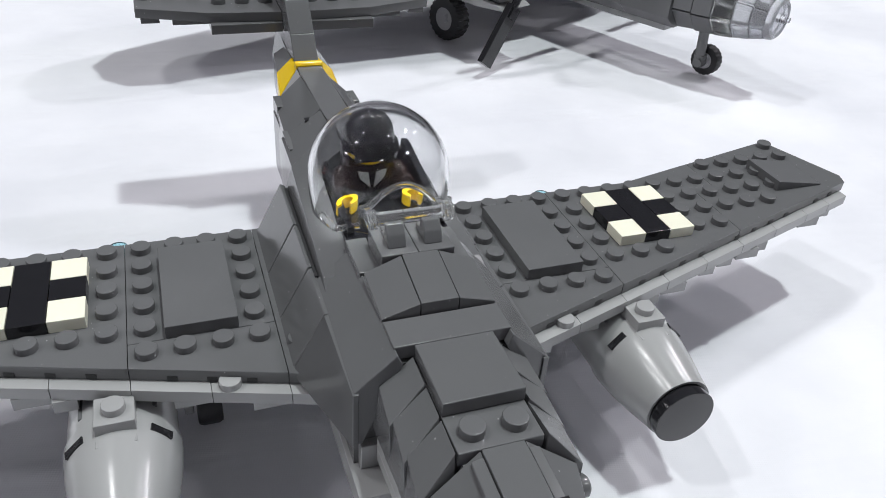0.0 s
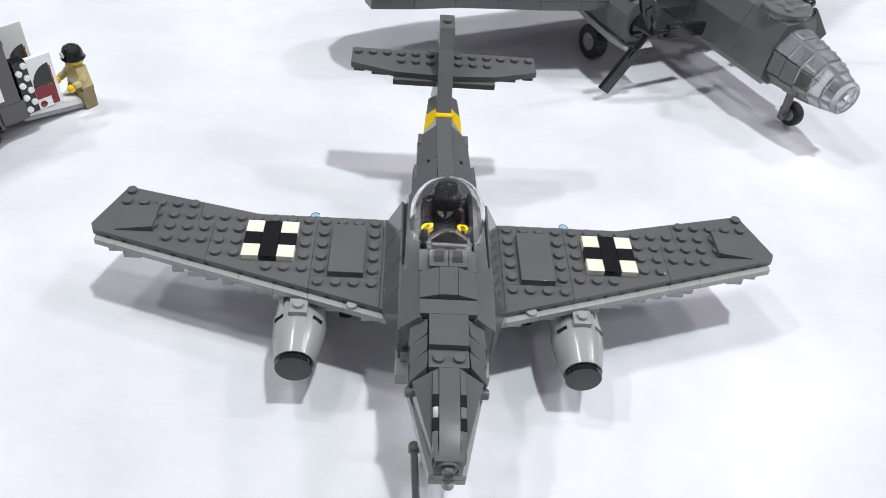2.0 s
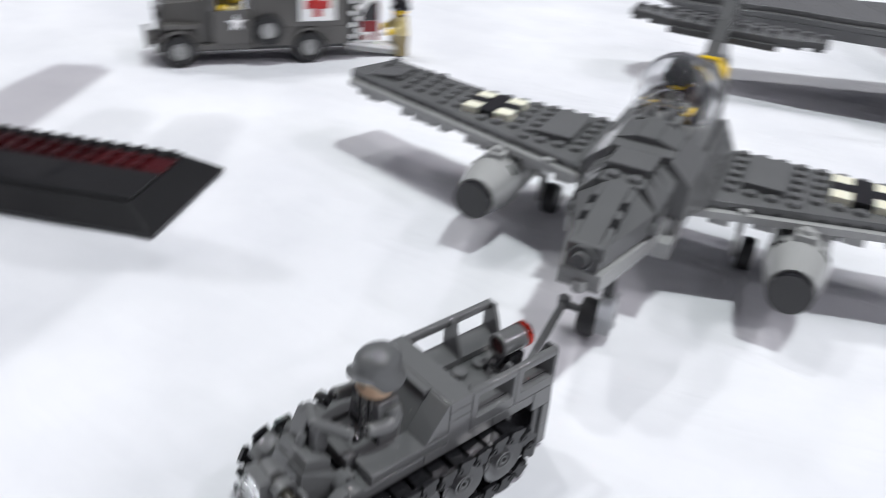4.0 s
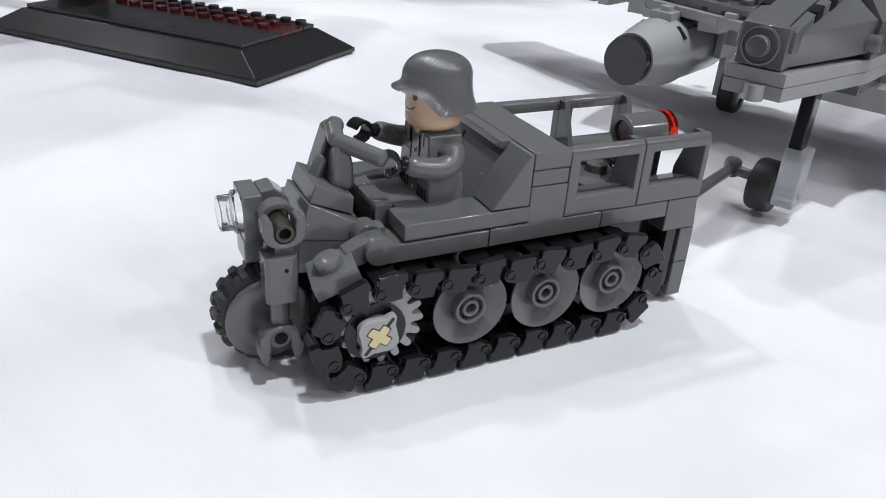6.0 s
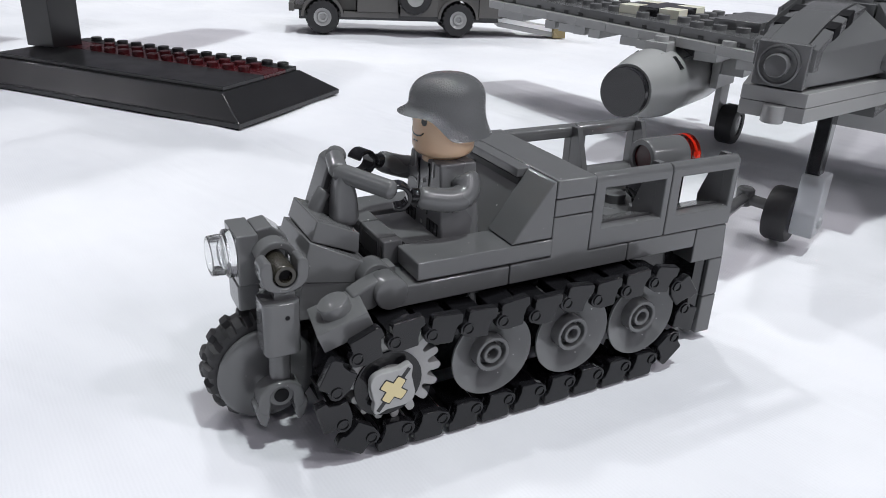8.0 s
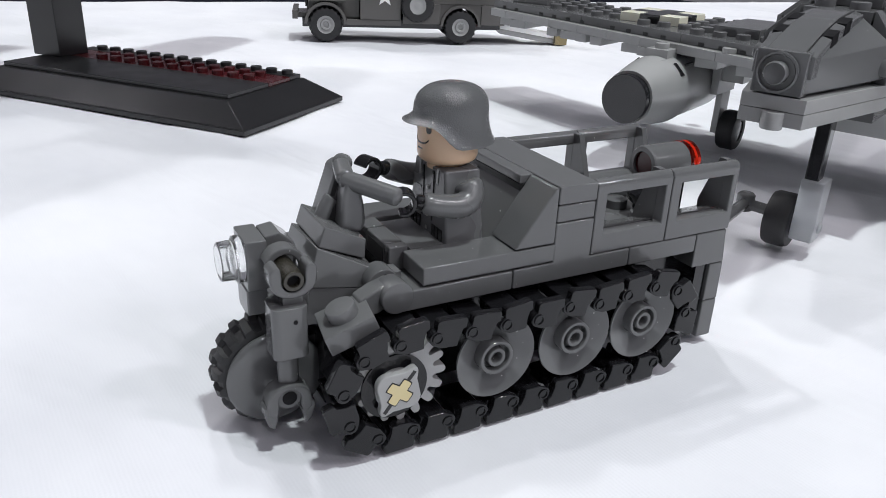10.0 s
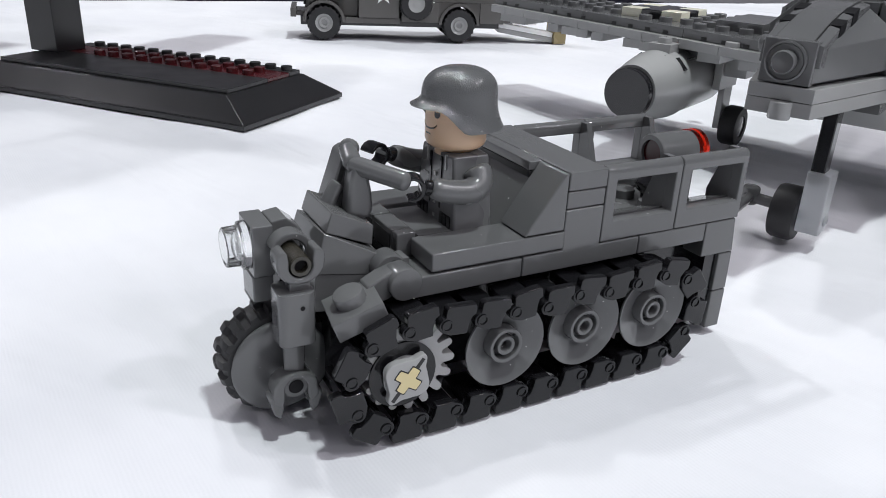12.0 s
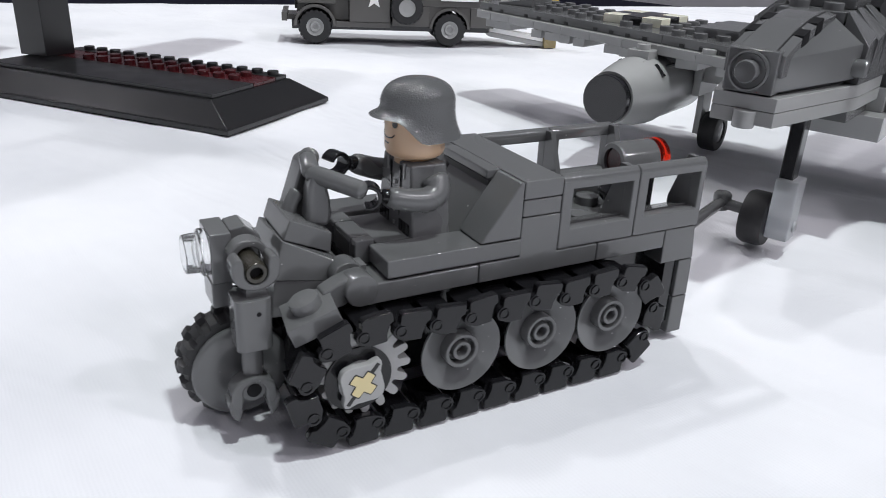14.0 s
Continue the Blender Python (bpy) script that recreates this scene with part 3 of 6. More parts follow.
            part("slope", bm, DARK, f)
    shaped(f, DARK, [(46, 60), (46, 70.5), (72, 66.6), (108, 65.2), (108, 56)], "x", CX - 4, CX + 4, name="spine")
    for s in (-1, 1):
        plate(f, DARK, CX + s * 14.3 - 0.8, CX + s * 14.3 + 0.8, 60, 72, 46, 60.5, name="side_panel")
        plate(f, DARK, CX + s * 12.0 - 1.2, CX + s * 12.0 + 1.2, 93, 101.5, 44, 58.5, name="side_panel")
        # black block painting a notch's shade; nothing is cut here
        bm = B()
        box(bm, CX + s * 8 - 0.8, CX + s * 8 + 0.8, 69.5, 71.5, 63.2, 64.2)
        part("notch", bm, BLACK, f)
    return f


def nose(f):
    n = part("nose", nose_core(), DARK, f, "dark grey tapered nose")
    # curved centre strip
    prof = [(-55.2, 56)] + [(-55.2 - 35.2 * t, 62.0 - 6.8 * t ** 1.9) for t in [i / 14 for i in range(15)]] + [(-90.4, 51)]
    bm = B()
    prism(bm, prof, "x", CX - 4 + 0.1, CX + 4 - 0.1)
    soften(bm, 0.2)
    part("curved_slope", bm, DARK, n)
    # narrow strips with slots, side wedges
    for s in (-1, 1):
        bm = B()
        for y0, y1 in ((-66.9, -56.5), (-75.9, -71.5), (-90.0, -80.5)):
            top_ = lambda y: 62.0 - 6.8 * (max(0.0, (-55.2 - y)) / 35.2) ** 1.9 - 0.25
            xs = (CX + s * 4.1, CX + s * 6.3)
            hexa(bm, [(xs[0], y0, 50), (xs[1], y0, 50), (xs[1], y1, 50), (xs[0], y1, 50)], [(xs[0], y0, top_(y0)), (xs[1], y0, top_(y0) - 0.5), (xs[1], y1, top_(y1) - 0.5), (xs[0], y1, top_(y1))])
        soften(bm, 0.25)
        part("side_strip", bm, DARK, n)
        bm = B()
        hexa(bm, [(CX + s * 4.1, -90.2, 46.8), (CX + s * 5.4, -90.2, 46.8), (CX + s * 14.6, -55.2, 47.4), (CX + s * 4.1, -55.2, 47.4)],
             [(CX + s * 4.1, -90.2, 55.2), (CX + s * 5.2, -90.2, 53.6), (CX + s * 13.9, -57.5, 55.4), (CX + s * 4.1, -55.2, 61.8)])
        soften(bm, 0.22)
        part("wedge", bm, DARK, n)
        # black blocks between the strips, painting the shade of the slots
        for y in (-69.2, -78.2):
            bm = B()
            z = 61.0 if y > -75 else 59.0
            hexa(bm, [(CX + s * 5.2 + q * 1.2, y + d, z - 4) for q, d in ((-1, -2.2), (1, -2.2), (1, 2.2), (-1, 2.2))], [(CX + s * 5.2 + q * 1.2, y + d, z + 0.22 * d - 0.4) for q, d in ((-1, -2.2), (1, -2.2), (1, 2.2), (-1, 2.2))])
            part("slot", bm, HOLE_SHADE, n)
        bm = B()
        rod(bm, (CX + s * 12, -58.5, 50), (CX + s * 16.4, -58.5, 50), 2.2)
        part("pin", bm, DARK, n)
    # blunt front brick with a round boss
    bm = B()
    box(bm, CX - 5.4, CX + 5.4, -91.5, -84, 46.3, 55.5)
    soften(bm, 0.3)
    part("front_brick", bm, DARK, n)
    bm = B()
    lathe(bm, ((4.3, 0.5), (4.3, -0.9), (3.9, -1.1), (3.6, -0.6), (2.5, -0.6), (2.5, -2.4), (2.2, -2.7), (0, -2.5)), (CX - 0.2, -91.5, 51.0), "y", 30)
    part("boss", bm, DARK, n)
    # chin plates
    for z0, z1, mat in ((42.9, 46.0, LIGHT), (39.6, 42.8, LIGHT)):
        bm = B()
        prism(bm, [(CX - 6.9, -91.6), (CX + 6.9, -91.6), (CX + 15.1, -55), (CX + 15.6, -34), (CX - 15.6, -34), (CX - 15.1, -55)], "z", z0, z1)
        soften(bm, 0.2)
        part("chin_plate", bm, mat, n, "light grey chin plate")
    bm = B()
    lathe(bm, ((0, 0), (2.2, 0), (2.4, 0.2), (2.4, 3.6), (2.2, 3.8), (0, 3.8)), (CX + 0.6, -91.4, 38.9), "z", 20)
    part("stud", bm, LIGHT, n)
    return n


def nose_core():
    bm = B()
    hexa(bm, [(CX - 4, -89, 44.5), (CX + 4, -89, 44.5), (CX + 13, -55, 44.5), (CX - 13, -55, 44.5)], [(CX - 3, -89, 51), (CX + 3, -89, 51), (CX + 7, -55, 59), (CX - 7, -55, 59)])
    return bm


def tail(p):
    t = part("tail_boom", tail_core(), DARK, p, "dark grey tail boom")
    for s in (-1, 1):
        bm = B()
        hexa(bm, [(CX + s * 4.1, 107, 46), (CX + s * 10.6, 106.5, 46), (CX + s * 9.6, 117, 46), (CX + s * 4.1, 117, 46)],
             [(CX + s * 4.1, 108.5, 63.2), (CX + s * 10.2, 106.8, 54.5), (CX + s * 9.4, 117, 58.6), (CX + s * 4.1, 117, 63.6)])
        soften(bm, 0.2)
        part("band", bm, YELLOW, t, "yellow fuselage band")
        bm = B()
        hexa(bm, [(CX + s * 4.1, 99, 44), (CX + s * 11.4, 99, 44), (CX + s * 10.4, 106.4, 46), (CX + s * 4.1, 106.8, 46)],
             [(CX + s * 4.1, 99, 62.6), (CX + s * 11.0, 99, 55), (CX + s * 10.2, 106.4, 54.5), (CX + s * 4.1, 108.3, 63.0)])
        soften(bm, 0.2)
        part("slope", bm, LIGHT, t, "lighter grey side slope")
        bm = B()
        hexa(bm, [(CX + s * 4.1, 117.1, 46), (CX + s * 9.3, 117.1, 46), (CX + s * 8.2, 132, 48), (CX + s * 4.1, 132, 48)],
             [(CX + s * 4.1, 117.1, 63.4), (CX + s * 9.2, 117.1, 58.6), (CX + s * 8.0, 132, 59.5), (CX + s * 4.1, 132, 62)])
        soften(bm, 0.2)
        part("slope", bm, DARK, t)
    bm = B()
    box(bm, CX - 4, CX + 4, 108, 112, 61.5, 64.0)
    rod(bm, (CX - 4.6, 109.6, 63.4), (CX + 4.6, 109.6, 63.4), 1.5)
    soften(bm, 0.0)
    part("band_top", bm, YELLOW, t, "yellow band top")
    # fin: stacked slopes, one stud wide
    fin = ((111.5, 119, 62, 70.6), (119, 127.5, 70.7, 79.4), (127.5, 136, 79.5, 88.2), (136, 143.5, 88.3, 97.0))
    for k, (y0, y1, z0, z1) in enumerate(fin):
        shaped(t, DARK, [(y0, z0), (y1, z1), (158, z1), (158, z0)], "x", CX - 4, CX + 4, [(CX, 150)] if k == 3 else (), z1, name="fin_slope")
    # tailplane
    for s in (-1, 1):
        bm = B()
        prism(bm, [(CX + s * 4.1, 133.5), (CX + s * 28, 135.2), (CX + s * 51.5, 142.6), (CX + s * 51.5, 158.6), (CX + s * 4.1, 158.6)], "z", 70.4, 73.6)
        soften(bm, 0.18)
        studs(bm, [(CX + s * (8 * i), 153.5) for i in range(1, 7)] + [(CX + s * (8 * i), 145.5) for i in range(1, 4)], 73.6)
        tp = part("tailplane", bm, DARK, t)
        bm = B()
        box(bm, CX + s * 4.1, CX + s * 28, 132.2, 150, 67.1, 70.3)
        box(bm, CX + s * 28, CX + s * 40, 139, 150, 68.6, 70.3)
        box(bm, CX + s * 44, CX + s * 50, 141.8, 150, 68.6, 70.3)
        soften(bm, 0.15)
        part("plate", bm, DARK, tp)
    return t


def tail_core():
    bm = B()
    hexa(bm, [(CX - 9, 96, 42), (CX + 9, 96, 42), (CX + 6, 150, 52), (CX - 6, 150, 52)], [(CX - 5, 96, 60), (CX + 5, 96, 60), (CX + 3.8, 150, 64), (CX - 3.8, 150, 64)])
    return bm


def cockpit(p):
    bm = B()
    box(bm, CX - 12, CX + 12, 5, 40, 62.0, 64.5)
    for s in (-1, 1):
        box(bm, CX + s * 10.6 - 0.8, CX + s * 10.6 + 0.8, 8, 40, 64, 67)
    box(bm, CX - 6, CX + 6, 34, 40, 64, 73)
    hexa(bm, [(CX + 8.2, 14, 64), (CX + 11.4, 14, 64), (CX + 11.4, 38, 64), (CX + 8.2, 38, 64)], [(CX + 9.6, 17, 69), (CX + 11.4, 17, 69), (CX + 11.4, 37, 73), (CX + 9.6, 37, 73)])
    soften(bm, 0.2)
    part("cockpit_tub", bm, BLACK, p, "black cockpit tub", mm(0, 0, -1.3))
    # bubble canopy: a thin clear shell, open below
    bm = B()
    lo, rings, seg = -8.0, 18, 56
    cx, cy, cz = CX, 23.5, 69.6

    def shell(r, h):
        grid = []
        for i in range(rings + 1):
            z = lo + (h - lo) * math.sin(0.5 * math.pi * i / rings)
            k = math.sqrt(max(0.0, 1 - (z / h) ** 2)) if z > 0 else math.sqrt(max(0.0, 1 - (z / (h * 1.9)) ** 2))
            ring = []
            for j in range(seg):
                a = 2 * math.pi * j / seg
                yy = math.sin(a) * (r * 1.06 if math.sin(a) > 0 else r * 1.02)
                ring.append((cx + math.cos(a) * r * k, cy + yy * k, cz + z))
            grid.append(ring)
        return grid

    outer, inner = shell(16.8, 16.9), shell(15.9, 16.0)
    vo = [[bm.verts.new(q) for q in ring] for ring in outer[:-1]]
    vi = [[bm.verts.new(q) for q in ring] for ring in inner[:-1]]
    to, ti = bm.verts.new((cx, cy, cz + 16.9)), bm.verts.new((cx, cy, cz + 16.0))
    for g_, tip in ((vo, to), (vi, ti)):
        for a, b in zip(g_, g_[1:]):
            for j in range(seg):
                bm.faces.new((a[j], a[(j + 1) % seg], b[(j + 1) % seg], b[j]))
        for j in range(seg):
            bm.faces.new((g_[-1][j], g_[-1][(j + 1) % seg], tip))
    for j in range(seg):
        bm.faces.new((vo[0][j], vo[0][(j + 1) % seg], vi[0][(j + 1) % seg], vi[0][j]))
    c = part("canopy", bm, CLEAR, p, "clear bubble canopy", smooth=80)
    c.visible_shadow = False
    # chunky clear hinge in front: a round bar with a knob at each end, resting in the clips
    bm = B()
    lathe(bm, ((0, -9.4), (1.9, -9.4), (2.2, -9.1), (2.2, -7.5), (1.45, -7.2), (1.4, 7.2), (2.2, 7.5), (2.2, 9.1), (1.9, 9.4), (0, 9.4)), (CX, -0.6, 72.6), "x", 26)
    for s in (-1, 1):
        prism(bm, [(-0.4, 71.4), (3.6, 70.2), (8.4, 68.4), (9.4, 70.0), (5.6, 72.6), (0.4, 73.8)], "x", CX + s * 8.3 - 0.6, CX + s * 8.3 + 0.6)
    part("canopy_hinge", bm, CLEARH, c, "clear hinge bar").visible_shadow = False
    bm = B()
    tube(bm, (CX - 7.6, 6.4, 72.6), (CX, 6.4, 82.6), (CX + 7.6, 6.4, 72.6), 0.7, 0.7, 10, 18)
    part("canopy_arch", bm, CLEARH, c, "clear rim of the canopy", mm(0, -1.2, -1.0)).visible_shadow = False
    # clear lugs along the canopy's foot
    for s in (-1, 1):
        bm = B()
        rod(bm, (CX + s * 8.4, 7.6, 67.0), (CX + s * 13.4, 10.6, 64.8), 0.8, 8)
        rod(bm, (CX + s * 13.4, 10.6, 64.8), (CX + s * 15.6, 16.0, 66.0), 0.8, 8)
        part("canopy_foot", bm, CLEARH, c, "", mm(0, 0.8, -1.3)).visible_shadow = False


def gear(p):
    for s in (-1, 1):
        g = part("landing_gear", leg(s * 45, 24, 12, 32), LIGHT, p, "light grey main gear leg")
        part("tyre", wheel_mesh(7.3, 6.4, 0), TYRE_AND_SHADE, g, "black rubber tyre", mm(s * 45, 24, 7.4))
        bm = B()
        lathe(bm, ((0, -3.0), (3.6, -3.0), (4.2, -2.6), (4.2, 2.6), (3.6, 3.0), (0, 3.0)), (0, 0, 0), "x", 24)
        part("rim", bm, DARKM, g, "", mm(s * 45, 24, 7.4))
    bm = B()
    prism(bm, [(-63.0, 38), (-58.0, 38), (-58.6, 17), (-63.0, 17)], "x", 4.0, 7.4)
    soften(bm, 0.3)
    g = part("nose_gear", bm, BLACK, p, "black nose gear leg")
    part("tyre", wheel_mesh(7.2, 6.4, 0), TYRE_AND_SHADE, g, "black rubber tyre", mm(0.2, -60.0, 7.4))
    bm = B()
    lathe(bm, ((0, -3.1), (3.6, -3.1), (4, -2.7), (4, 2.7), (3.6, 3.1), (0, 3.1)), (0, 0, 0), "x", 24)
    part("rim", bm, DARKM, g, "", mm(0.2, -60.0, 7.4))
    bm = B()
    prism(bm, [(-64, 4), (-57, 4), (-57, 20), (-64, 20)], "x", 3.6, 9.4)
    soften(bm, 0.5)
    rod(bm, (-4, -60.0, 7.4), (10, -60.0, 7.4), 1.6)
    part("axle_block", bm, FROST, g, "clear grey axle block")
    bm = B()
    rod(bm, (-10.4, -58, 8.6), (-8.0, -106, 9.6), 1.6)
    rod(bm, (-10.4, -58, 6.4), (-10.4, -58, 11.4), 2.4)
    rod(bm, (-10.4, -58, 8.4), (0, -58.6, 8.0), 1.5)
    part("tow_bar", bm, DARKM, g, "dark grey tow bar")


def leg(x, y, z0, z1):
    bm = B()
    box(bm, x - 6.2, x - 3.9, y - 4, y + 4, z0 - 6, 21)
    box(bm, x - 6.6, x - 3.8, y - 10, y + 7, 21, z1)
    box(bm, x - 7.6, x + 4, y - 8, y + 8, z1 - 6, 36.4)
    soften(bm, 0.3)
    return bm


aeroplane()


# ---- display stand ----
def display_stand():
    st = thing("display_stand", mm(-178, -97.3, 0, 0, 0, 196.1), "black brick-built display stand with sloped edges and dark red top", "display stand")
    # local x runs along the long edge, local y away from the viewer
    L, W, H = 148.0, 70.5, 9.6
    bm = B()
    box(bm, 0, L, -W, 0, -0.3, 1.7)
    hexa(bm, [(0.2, -0.2, 1.7), (L - 0.2, -0.2, 1.7), (L - 0.2, -W + 0.2, 1.7), (0.2, -W + 0.2, 1.7)], [(14, -9, H), (L - 14, -9, H), (L - 14, -W + 9, H), (14, -W + 9, H)])
    soften(bm, 0.3)
    part("base", bm, STAND, st)
    bm = B()
    box(bm, 15, L - 15, -W + 18, -37.2, H, H + 1.6)
    soften(bm, 0.2)
    studs(bm, [(27 + 8 * i, -W + 22 + 8 * j) for i in range(11) for j in range(2)], H + 1.6)
    part("top_plate", bm, DKRED, st, "dark red studded plate")
    for y0, y1 in ((-W + 10, -W + 17.8), (-37.0, -11.0)):
        bm = B()
        box(bm, 15, L - 15, y0, y1, H, H + 1.7)
        soften(bm, 0.2)
        if y0 < -40:
            studs(bm, [(19 + 8 * i, -W + 14) for i in range(14)], H + 1.7)
        part("edge_plate", bm, STAND, st)
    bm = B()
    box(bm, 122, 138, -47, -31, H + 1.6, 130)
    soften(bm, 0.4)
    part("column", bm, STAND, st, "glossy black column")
    # unseen model inferred on the stand overhead: it shades the cloth round the base
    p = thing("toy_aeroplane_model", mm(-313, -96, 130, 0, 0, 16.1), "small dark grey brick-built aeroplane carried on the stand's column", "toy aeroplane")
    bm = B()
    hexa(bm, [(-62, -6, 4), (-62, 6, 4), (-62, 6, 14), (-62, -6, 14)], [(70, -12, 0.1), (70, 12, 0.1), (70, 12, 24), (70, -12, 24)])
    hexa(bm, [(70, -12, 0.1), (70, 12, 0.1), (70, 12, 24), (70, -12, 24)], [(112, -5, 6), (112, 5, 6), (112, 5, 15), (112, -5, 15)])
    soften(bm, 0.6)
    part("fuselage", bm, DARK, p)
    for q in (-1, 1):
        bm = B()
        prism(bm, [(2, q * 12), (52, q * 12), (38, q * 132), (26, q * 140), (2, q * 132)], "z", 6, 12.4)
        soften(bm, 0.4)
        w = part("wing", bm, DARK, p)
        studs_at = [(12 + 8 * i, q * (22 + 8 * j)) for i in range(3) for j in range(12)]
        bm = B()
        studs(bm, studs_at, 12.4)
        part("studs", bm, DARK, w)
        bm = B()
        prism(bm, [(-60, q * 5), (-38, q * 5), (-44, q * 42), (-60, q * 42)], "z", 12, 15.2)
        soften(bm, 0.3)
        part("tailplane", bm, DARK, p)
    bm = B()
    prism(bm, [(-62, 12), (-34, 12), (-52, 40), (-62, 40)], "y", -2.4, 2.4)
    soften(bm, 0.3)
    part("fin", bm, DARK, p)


# ---- tracked motorcycle ----
# local x: towards the side that faces the stand's far side, local y: towards its rear
def track_path(n):
    """Places and turns of n links along a long loop round the wheels; the upper run sags a little and unevenly."""
    a, b, r, zc = -36.0, 14.6, 8.4, 10.5
    straight = b - a
    total = 2 * straight + 2 * math.pi * r
    out = []
    for i in range(n):
        s = (i + 0.73) * total / n
        if s < straight:
            k = s / straight
            sag = 0.75 * math.sin(math.pi * k) + 0.35 * math.sin(i * 2.6)
            y, z, ang = b - s, zc + r - sag + 0.2, 180 + 7 * math.sin(i * 1.9 + 0.6)
        elif s < straight + math.pi * r:
            q = (s - straight) / r
            y, z, ang = a - r * math.sin(q), zc + r * math.cos(q), 180 + math.degrees(q)
        elif s < 2 * straight + math.pi * r:
            y, z, ang = a + (s - straight - math.pi * r), zc - r, 1.5 * math.sin(i * 2.3)
        else:
            q = (s - 2 * straight - math.pi * r) / r
            y, z, ang = b + r * math.sin(q), zc - r * math.cos(q), math.degrees(q)
        out.append((y, z, ang))
    return out


def link_mesh(s):
    """One moulded track link, outside down: a low block across, a proud outer cheek with a round ear at one end and a hollow for the next ear at the other."""
    bm = B()
    prism(bm, [(-2.6, -0.5), (2.3, -0.5), (2.3, 1.3), (-2.2, 1.3)], "x", min(-s * 4.2, s * 2.8), max(-s * 4.2, s * 2.8))
    ear = [(2.05 + 1.3 * math.cos(radians(t)), 0.55 + 1.3 * math.sin(radians(t))) for t in range(-80, 100, 20)]
    prism(bm, [(-2.95, -2.2), (-2.6, -2.6), (1.8, -2.6), (2.15, -2.25)] + ear + [(1.2, 2.3), (-1.6, 2.3), (-1.75, 0.9), (-2.3, -0.5), (-2.95, -0.8)], "x", min(s * 2.75, s * 4.2), max(s * 2.75, s * 4.2))
    soften(bm, 0.2)
    lathe(bm, ((0, 0), (0.95, 0), (0.95, s * 0.22), (0.72, s * 0.22), (0.66, s * 0.02), (0, s * 0.02)), (s * 4.2, 2.0, 0.5), "x", 16)
    return bm


